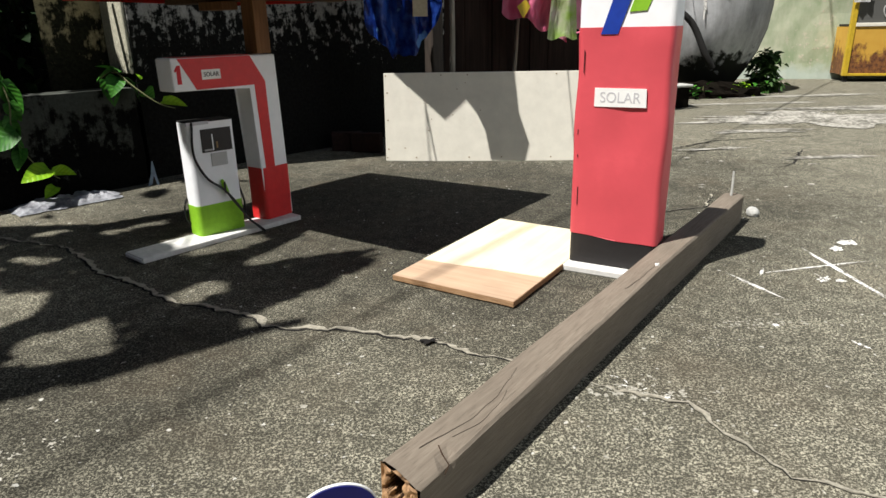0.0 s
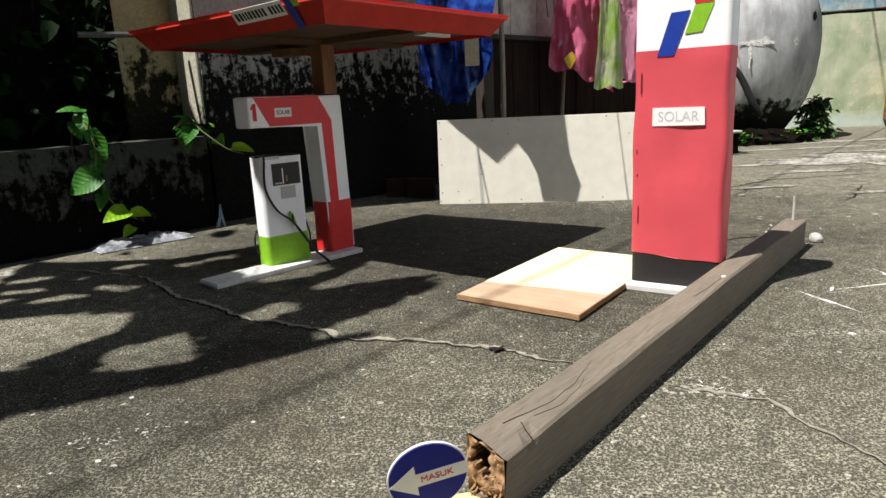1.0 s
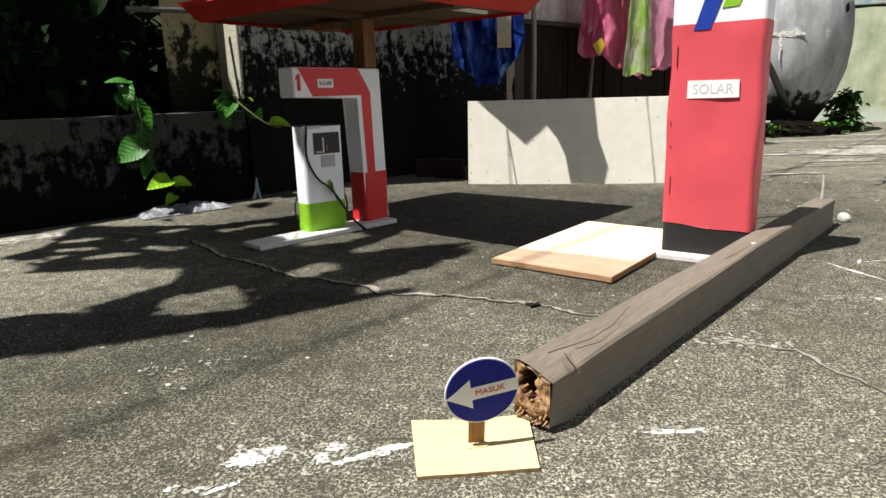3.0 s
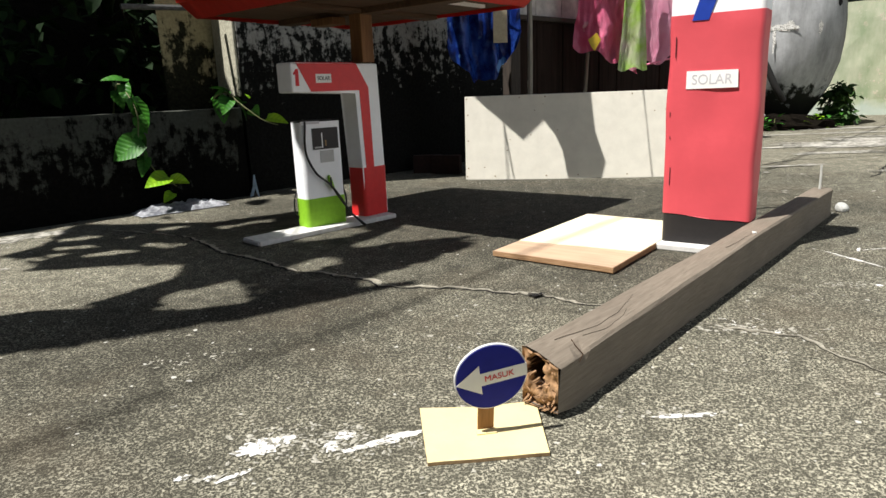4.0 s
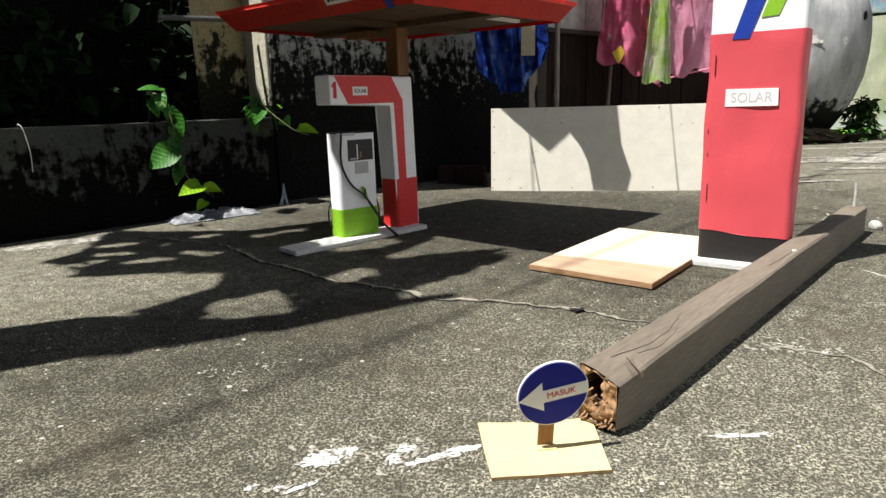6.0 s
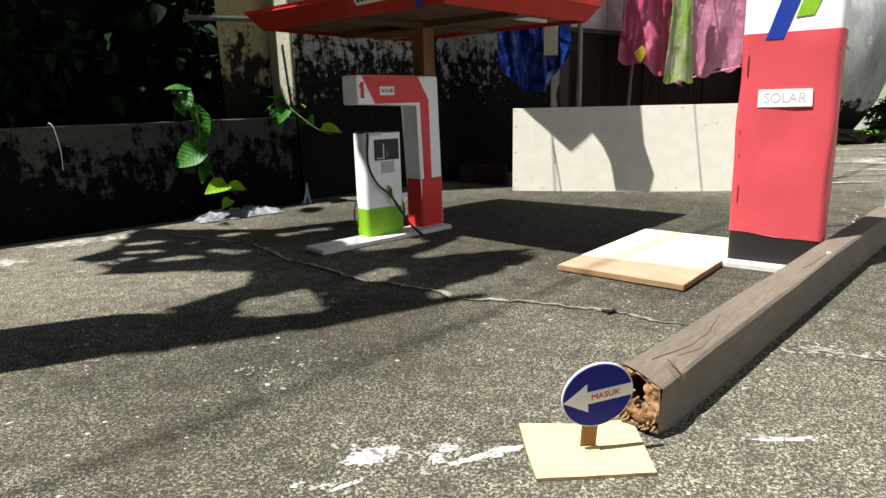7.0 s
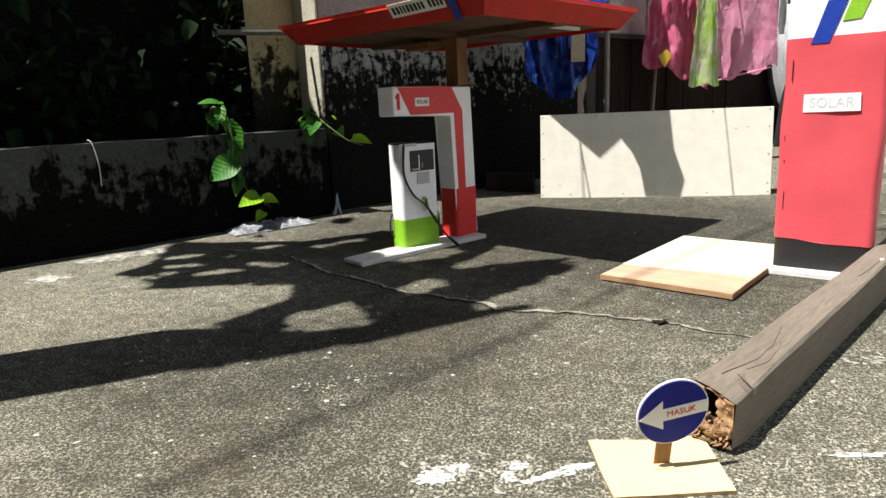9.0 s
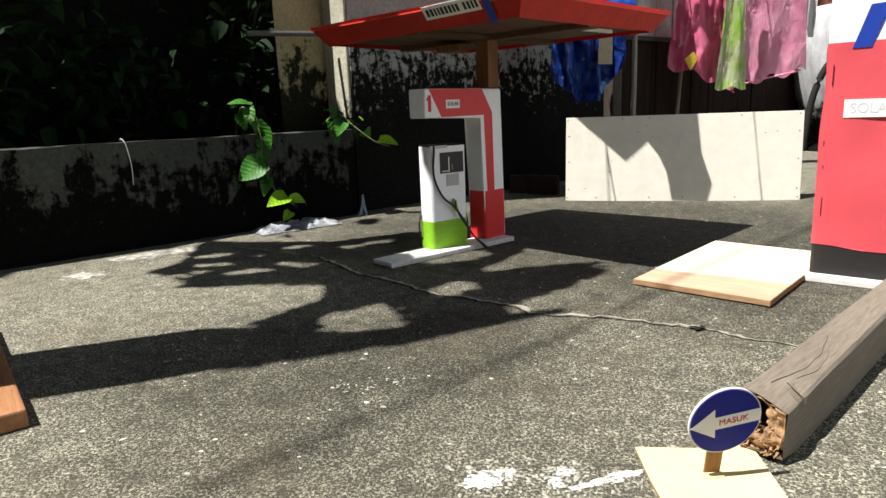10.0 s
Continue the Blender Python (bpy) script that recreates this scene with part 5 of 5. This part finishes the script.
def cart():
    """Yellow steel stall: rusty lower panel, glazed upper part, on short feet."""
    c = thing("yellow_cart", pose(4.02, 6.89, 0, 0, 0, -12), "yellow steel stall with rusty panel and glass front", "stall")
    W, D, H = 0.95, 0.55, 1.35
    for x, y in ((0.02, 0.02), (W - 0.06, 0.02), (0.02, D - 0.06), (W - 0.06, D - 0.06)):
        part("foot", box(x, x + 0.04, y, y + 0.04, 0, 0.06), M_DARK, c)
    for x in (0.0, W - 0.05):
        for y in (0.0, D - 0.05):
            part("post", box(x, x + 0.05, y, y + 0.05, 0.06, H, 0.005), M_YELLOW, c, "yellow steel post")
    part("front_panel", box(0.05, W - 0.05, 0.012, 0.03, 0.07, 0.54, 0.003), M_CART, c, "yellow panel eaten by rust")
    part("side_panel", box(0.012, 0.03, 0.05, D - 0.05, 0.07, 0.54), M_CART, c, "rusty side panel")
    part("side_panel", box(W - 0.03, W - 0.012, 0.05, D - 0.05, 0.07, 0.54), M_CART, c, "rusty side panel")
    part("rail", box(0.05, W - 0.05, 0.0, 0.04, 0.54, 0.575, 0.004), M_BOARD, c, "pale rail")
    part("rail", box(0.05, W - 0.05, 0.0, 0.04, 0.06, 0.085, 0.003), M_YELLOW, c, "yellow rail")
    part("shelf", box(0.03, W - 0.03, 0.03, D - 0.02, 0.545, 0.565), M_DARK, c, "dark shelf")
    part("glass", box(0.05, W - 0.05, 0.018, 0.022, 0.575, 1.2), glass, c, "dusty glass pane")
    part("back_panel", box(0.05, W - 0.05, D - 0.04, D - 0.02, 0.07, 1.3), M_DARK, c, "dark back")
    part("roof", box(-0.05, W + 0.05, -0.08, D + 0.05, H, H + 0.04, 0.008), M_YELLOW, c, "yellow roof")
    part("ring", tube([(0.38 + 0.10 * math.cos(2 * math.pi * k / 24), 0.012, 0.70 + 0.10 * math.sin(2 * math.pi * k / 24)) for k in range(25)], 0.006, sides=6), M_GREY, c, "grey round mark on the glass")
    cl = thing("white_towel", pose(4.0, 6.86, 0.93, 0, 0, -12), "white towel hung on the yellow stall", "towel")
    part("towel", cloth_sheet(0.14, 0.16, 1.5, 0.01, 2.0, 12, 8), M_FOAM, cl, smooth=True)


cart()

# ---- plants ----
rng = random.Random(11)


def vine(name, label, stem, leaves, mats, more=0):
    """A creeper: a stem and single heart-shaped leaves (place, length, width, heading, droop, roll, tone)."""
    v = thing(name, pose(0, 0, 0), label, "creeper")
    part("stem", tube(curve_points(stem, 6), 0.004, 0.002, 6), M_STEM, v, "thin green stem")
    line = curve_points(stem, 6)
    leaves = list(leaves)
    for k in range(more):      # smaller leaves, hanging by turns to both sides of the stem
        q = line[4 + int((len(line) - 12) * k / more)]
        ln = rng.uniform(0.065, 0.11)
        leaves.append((q.x, q.y, q.z, ln, ln * rng.uniform(0.6, 0.75), (205 if k % 2 else -55) + rng.uniform(-35, 35), rng.uniform(45, 78), rng.uniform(-30, 30), 0))
    for (x, y, z, ln, wd, head, droop, roll, tone) in leaves:
        bm = leaf(bm_new(), ln * 0.88, wd * 0.88, pose(0, 0, 0))
        ob = part("leaf", bm, mats[tone], v, smooth=True)
        ob.matrix_basis = pose(x, y, z, -droop, roll, head)
    return v


vine("betel_vine", "heart-leaved creeper hanging over the low wall", [(-1.76, 2.42, 0.34), (-1.68, 2.36, 0.50), (-1.60, 2.30, 0.46), (-1.55, 2.26, 0.38), (-1.54, 2.23, 0.28), (-1.50, 2.24, 0.17), (-1.44, 2.28, 0.10)], [
    (-1.63, 2.33, 0.515, 0.085, 0.050, 40, -25, 20, 0), (-1.63, 2.33, 0.52, 0.095, 0.050, 130, -12, -30, 0), (-1.62, 2.32, 0.505, 0.095, 0.060, 190, 60, 10, 0),
    (-1.58, 2.28, 0.45, 0.12, 0.085, 250, 70, 10, 0), (-1.56, 2.28, 0.43, 0.12, 0.09, -40, 65, -20, 0), (-1.53, 2.23, 0.285, 0.145, 0.125, 160, 40, -48, 0),
    (-1.46, 2.26, 0.14, 0.125, 0.085, 168, 6, -40, 1), (-1.46, 2.26, 0.125, 0.125, 0.075, -5, 5, -40, 1), (-1.45, 2.26, 0.075, 0.08, 0.05, 190, 15, -30, 1)], (M_VINE, M_YOUNG), 16)
vine("betel_shoot", "creeper shoot with bright heart-shaped leaves by the pillar", [(-1.42, 2.62, 0.42), (-1.33, 2.58, 0.46), (-1.24, 2.55, 0.40), (-1.16, 2.55, 0.34), (-1.10, 2.57, 0.315)], [
    (-1.30, 2.57, 0.455, 0.10, 0.07, 100, -30, 10, 0), (-1.31, 2.57, 0.44, 0.11, 0.08, 200, 40, -20, 0), (-1.27, 2.56, 0.42, 0.11, 0.075, -60, 55, 20, 0), (-1.24, 2.55, 0.42, 0.08, 0.06, 40, 0, 30, 0),
    (-1.36, 2.58, 0.43, 0.12, 0.09, 230, 60, 0, 0), (-1.20, 2.55, 0.385, 0.085, 0.07, 20, 20, -35, 0), (-1.21, 2.55, 0.43, 0.03, 0.025, 80, -60, 0, 1), (-1.14, 2.55, 0.345, 0.11, 0.065, -35, 8, -40, 1), (-1.33, 2.58, 0.46, 0.10, 0.07, 150, 10, 30, 0)], (M_VINE, M_YOUNG))


def leaf_cloud(bm, centre, spread, n, size, rnd, keep=None):
    for _ in range(n):
        p = Vector(centre) + Vector((rnd.gauss(0, spread[0]), rnd.gauss(0, spread[1]), rnd.gauss(0, spread[2])))
        if keep and not keep(p):
            continue
        ln = size * rnd.uniform(0.6, 1.3)
        m = Matrix.Translation(p) @ pose(0, 0, 0, rnd.uniform(-70, 30), rnd.uniform(-40, 40), rnd.uniform(0, 360))
        leaf(bm, ln, ln * rnd.uniform(0.4, 0.7), m, 0.2, 4)


def shrubs():
    """Dense growth in the planter, its leaves coloured near black for the shade there."""
    rnd = random.Random(21)
    base = low.matrix_world
    for k in range(7):
        x = 1.5 + k * 0.62
        p = base @ Vector((x, 0.62 + rnd.uniform(-0.2, 0.2), 0.33))
        s = thing("planter_shrub", Matrix.Translation(p), "leafy shrub in the planter, coloured near black as if shaded", "shrub", group="shrubs in the planter")
        bm = bm_new()
        st = bm_new()
        for q in range(6):
            tip = Vector((rnd.uniform(-0.3, 0.3), rnd.uniform(-0.25, 0.25), rnd.uniform(0.15, 0.6)))
            tube([(0, 0, 0), tip * 0.5 + Vector((0.03, 0, 0.05)), tip], 0.005, 0.002, 5, st)
            leaf_cloud(bm, tip, (0.12, 0.12, 0.14), 26, 0.09, rnd)
            leaf_cloud(bm, tip * 0.6, (0.12, 0.12, 0.12), 14, 0.08, rnd)
        part("stem", st, M_SOIL, s)
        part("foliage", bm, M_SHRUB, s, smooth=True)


shrubs()


def ground_shadow_to(x, y, z):
    """The place at height z whose shade falls on the ground at x, y."""
    return Vector((x, y, 0)) + to_sun * (z / to_sun.z)


def yard_tree():
    """The tree beside the yard, known by its shade: a stout trunk, limbs, and loose leaf clumps."""
    rnd = random.Random(31)
    t = thing("yard_tree", pose(0, 0, 0), "leafy tree beside the planter wall shading the yard", "tree")
    bole, radii = [], []
    for k in range(25):
        z = 2.95 * k / 24
        r = 0.138 if z < 1.5 else 0.138 - 0.088 * (z - 1.5) / 0.5 if z < 2.0 else 0.05 - 0.03 * (z - 2.0) / 0.95
        bole.append((-1.80 + 0.515 * (0.138 - r), 0.507 - 0.857 * (0.138 - r), z))
        radii.append(r)
    trunk = tube(bole, radii, None, 14)
    for v in trunk.verts:
        v.co.x += 0.012 * noise.noise(v.co * 5)
    part("trunk", trunk, M_BARK, t, smooth=True)
    # the crown's outline and its gaps, told by where their shade and light fall on the ground
    shade = [(-1.06, 1.10), (-0.965, 1.30), (-0.98, 1.415), (-1.20, 1.418), (-1.43, 1.365), (-1.43, 1.44), (-1.53, 1.49), (-1.64, 1.54), (-1.60, 1.68), (-1.68, 1.86), (-1.72, 2.03), (-1.40, 2.02), (-1.19, 2.03), (-0.92, 2.22), (-0.68, 2.12), (-0.45, 2.02), (-0.46, 1.85), (-0.585, 1.60), (-0.366, 1.70), (-0.22, 1.74), (-0.205, 1.62), (-0.33, 1.43), (-0.46, 1.26), (-0.43, 1.16), (-0.67, 0.985), (-0.868, 0.875), (-1.02, 0.80)]
    bright = [[(-0.916, 1.139), (-0.765, 1.287), (-0.74, 1.225), (-0.659, 1.204), (-0.715, 1.165), (-0.683, 1.083), (-0.804, 1.055)],
              [(-0.687, 1.366), (-0.641, 1.491), (-0.568, 1.483), (-0.58, 1.399), (-0.63, 1.344)]]
    slots = [(-1.306, 1.567, 0.075, 0.020, 22), (-1.185, 1.672, 0.075, 0.020, -13), (-1.468, 1.543, 0.08, 0.014, 41), (-1.45, 1.652, 0.075, 0.016, 9), (-1.287, 1.924, 0.05, 0.02, 29), (-1.085, 1.927, 0.045, 0.018, 8), (-1.53, 1.78, 0.06, 0.02, 30), (-1.36, 1.79, 0.03, 0.012, 20), (-1.0, 2.02, 0.07, 0.02, 35)]

    def inside(x, y, ring):
        hit = False
        for (ax, ay), (bx, by) in zip(ring, ring[1:] + ring[:1]):
            if (ay > y) != (by > y) and x < ax + (bx - ax) * (y - ay) / (by - ay):
                hit = not hit
        return hit

    def shaded(x, y):
        if not inside(x, y, shade) or any(inside(x, y, b) for b in bright):
            return False
        for cx, cy, rx, ry, turn in slots:
            c, s = math.cos(radians(turn)), math.sin(radians(turn))
            u, v = (x - cx) * c + (y - cy) * s, (y - cy) * c - (x - cx) * s
            if (u / rx) ** 2 + (v / ry) ** 2 < 1:
                return False
        return True

    island = pose(-0.850, 1.622, 0, 0, 0, 51.0).inverted()

    def clear(p):
        """Whether a leaf at p lets the sun on the model pump and its plank, but for the arch's end above."""
        q = island @ (p - to_sun * ((p.z - 0.485) / to_sun.z))
        on_arch = 0.08 < q.x < 0.26 and -0.02 < q.y < 0.13
        for h in (0.016, 0.08, 0.15, 0.22):
            q = island @ (p - to_sun * ((p.z - h) / to_sun.z))
            if 0.12 < q.x < 0.58 and -0.05 < q.y < 0.16:
                return on_arch
        return True

    bm = bm_new()
    limbs = bm_new()
    made = grown = 0
    while made < 6000:
        x, y = rnd.uniform(-1.75, -0.18), rnd.uniform(0.78, 2.25)
        if not shaded(x, y):
            continue
        z = 2.45 + 0.45 * noise.noise(Vector((x * 3, y * 3, 4))) + rnd.uniform(-0.12, 0.12)
        ln = rnd.uniform(0.03, 0.075)
        m = Matrix.Translation(ground_shadow_to(x, y, z)) @ pose(0, 0, 0, rnd.uniform(-60, 25), rnd.uniform(-35, 35), rnd.uniform(0, 360))
        wd = ln * rnd.uniform(0.5, 0.75)
        ends = [m @ Vector(q) for q in ((0, 0, 0), (0, ln, 0), (wd / 2, ln / 2, 0), (-wd / 2, ln / 2, 0))]
        if all(clear(p) and shaded(*(p - to_sun * (p.z / to_sun.z)).xy) for p in ends):
            leaf(bm, ln, wd, m, 0.2, 4)
            made += 1
            root = Vector((-1.80, 0.48, rnd.uniform(1.8, 2.6)))
            way = curve_points([root, root.lerp(ends[0], 0.5) + Vector((0, 0, 0.06)), ends[0]], 4)
            if grown < 16 and all(shaded(*(p - to_sun * (p.z / to_sun.z)).xy) for p in way):
                tube(way, 0.012, 0.003, 5, limbs)
                grown += 1
    part("limb", limbs, M_BARK, t)
    part("crown", bm, M_CROWN, t, smooth=True)


yard_tree()


def planter_shade_tree():
    """An unseen tree added in the planter; its crown over the wall blocks sun and sky there."""
    rnd = random.Random(37)
    t = thing("planter_shade_tree", pose(0, 0, 0), "unseen tree added to shade the planter behind the low wall", "tree")
    base = Vector((-3.75, 1.05, 0.33))
    trunk = tube(curve_points([base, base + Vector((0.05, 0.02, 0.9)), base + Vector((0.0, 0.1, 1.9)), base + Vector((0.1, 0.15, 2.6))], 6), 0.10, 0.05, 12)
    part("trunk", trunk, M_BARK, t, smooth=True)
    bm = bm_new()
    top = base + Vector((0.1, 0.15, 2.5))
    for k, (x, y) in enumerate(((-2.6, 1.75), (-2.5, 2.2), (-2.15, 2.4), (-2.2, 2.7), (-2.9, 1.4), (-2.9, 1.8), (-2.75, 1.0), (-2.4, 3.0), (-3.1, 2.4), (-1.9, 3.2), (-3.2, 1.2), (-1.85, 2.55), (-2.1, 2.9))):
        c = ground_shadow_to(x, y, rnd.uniform(2.7, 3.6))
        leaf_cloud(bm, c, (0.24, 0.24, 0.2), 110, 0.20, rnd)
        part("limb", tube(curve_points([top, top.lerp(c, 0.5) + Vector((0, 0, 0.15)), c], 4), 0.025, 0.008, 6), M_BARK, t)
    part("crown", bm, M_CROWN, t, smooth=True)


planter_shade_tree()


def weeds():
    rnd = random.Random(41)
    s = thing("jar_bush", pose(2.80, 6.02, 0), "dark green bush beside the cement jar", "bush")
    bm = bm_new()
    for k in range(26):
        z = rnd.uniform(0.02, 0.34)
        r = 0.10 * (1 - (z / 0.42) ** 2)
        leaf_cloud(bm, (rnd.uniform(-r, r), rnd.uniform(-r, r), z), (0.03, 0.03, 0.03), 26, 0.075, rnd)
    part("foliage", bm, M_CROWN, s, smooth=True)
    part("stem", tube([(0, 0, 0), (0.01, 0, 0.2), (0.0, 0.02, 0.38)], 0.012, 0.004, 6), M_BARK, s)
    for x, y, n in ((2.45, 5.62, 26), (2.1, 5.55, 14), (1.95, 5.5, 12), (2.6, 5.7, 12), (1.8, 5.45, 9)):
        w = thing("weed", pose(x, y, 0), "small green weed growing at the jar's foot", "weed", group="weeds at the jar")
        bm = bm_new()
        for k in range(n):
            leaf(bm, rnd.uniform(0.04, 0.08), rnd.uniform(0.025, 0.04), pose(rnd.gauss(0, 0.05), rnd.gauss(0, 0.04), rnd.uniform(0.01, 0.12), rnd.uniform(-20, 50), 0, rnd.uniform(0, 360)), 0.3, 4)
        part("leaves", bm, M_YOUNG if n > 20 else M_VINE, w, smooth=True)
        part("stalk", tube([(0, 0, 0), (0.005, 0, 0.1)], 0.006, 0.003, 5), M_STEM, w)
    mm = thing("soil_heap", pose(2.15, 5.72, 0), "dark soil and litter heaped at the jar's foot", "soil heap")
    bm = bm_new()
    bmesh.ops.create_uvsphere(bm, u_segments=32, v_segments=12, radius=1.0)
    for v in bm.verts:
        f = 1 + 0.35 * noise.noise(v.co * 3)
        v.co = Vector((v.co.x * 0.50 * f, v.co.y * 0.20 * f, max(0.0, v.co.z * 0.12 * f)))
    part("mound", bm, M_SOIL, mm)


weeds()

# ---- small things ----
def rag():
    r = thing("grey_rag", pose(-1.44, 2.30, 0, 0, 0, 48), "crumpled grey and white rag on the concrete by the wall", "rag")
    bm = bm_new()
    nx, ny = 34, 18
    g = []
    for j in range(ny + 1):
        row = []
        for i in range(nx + 1):
            a, b = i / nx - 0.5, j / ny - 0.5
            e = max(0.0, 1 - (2 * a) ** 4) * max(0.0, 1 - (2 * b) ** 4)
            z = 0.004 + e * (0.02 + 0.018 * noise.noise(Vector((a * 7, b * 7, 1))) + 0.014 * noise.noise(Vector((a * 17, b * 17, 5))))
            row.append(bm.verts.new((a * 0.36 + 0.02 * noise.noise(Vector((b * 5, a, 3))), b * 0.15 + 0.02 * noise.noise(Vector((a * 6, 2, 1))), max(0.002, z))))
        g.append(row)
    for j in range(ny):
        for i in range(nx):
            bm.faces.new((g[j][i], g[j][i + 1], g[j + 1][i + 1], g[j + 1][i]))
    bmesh.ops.solidify(bm, geom=bm.faces[:], thickness=0.002)
    part("cloth", bm, M_GREYCLOTH, r, smooth=True)


rag()
sh = part("plastic_shard", prism([(-0.022, 0.0), (-0.006, 0.004), (0.003, 0.04), (0.012, 0.002), (0.02, 0.0), (0.012, 0.05), (0.006, 0.10), (0.001, 0.098), (-0.006, 0.05)], "Y", 0.0, 0.004), M_SHARD)
sh.matrix_world = pose(-1.245, 2.59, 0.0, -12, 0, 20)
tagged(sh, "pointed blue-white plastic scrap standing by the wall", "plastic scrap")


def string_on_wall():
    m = low.matrix_world
    p = [m @ Vector(q) for q in ((4.41, 0.02, 0.402), (4.412, 0.0, 0.405), (4.42, -0.016, 0.385), (4.43, -0.015, 0.31), (4.428, -0.014, 0.24))]
    s = part("white_string", tube(curve_points(p, 6), 0.0019, 0.0012, 6), M_FOAM, smooth=True)
    tagged(s, "white string hanging over the low wall", "string")


string_on_wall()
rod = part("grey_rod", tube([(0, 0, 0), (0.36, 0, 0.01)], 0.012, 0.012, 8), M_POST2)
rod.matrix_world = pose(-1.66, 2.44, 0.81, 0, 0, 48)
tagged(rod, "grey pipe fixed to the pillar", "pipe")


def loose_bricks():
    for x, y, z, a in ((-0.45, 3.36, 0.0, 75), (-0.56, 3.40, 0.0, 95)):
        b = thing("loose_brick", pose(x, y, z, 0, 0, a), "dark red brick lying by the board", "brick", group="loose bricks")
        part("brick", box(-0.026, 0.026, -0.08, 0.08, -0.012, 0.088, 0.004), M_BRICK, b)


loose_bricks()


def brown_plank():
    p = thing("brown_plank", pose(-1.17, 0.588, 0, 0, 0, 49.5), "red-brown wooden plank lying on the concrete", "plank")
    part("board", box(-0.16, 0.0, 0.0, 0.62, 0.0, 0.032, 0.004), M_PLANK, p)


brown_plank()
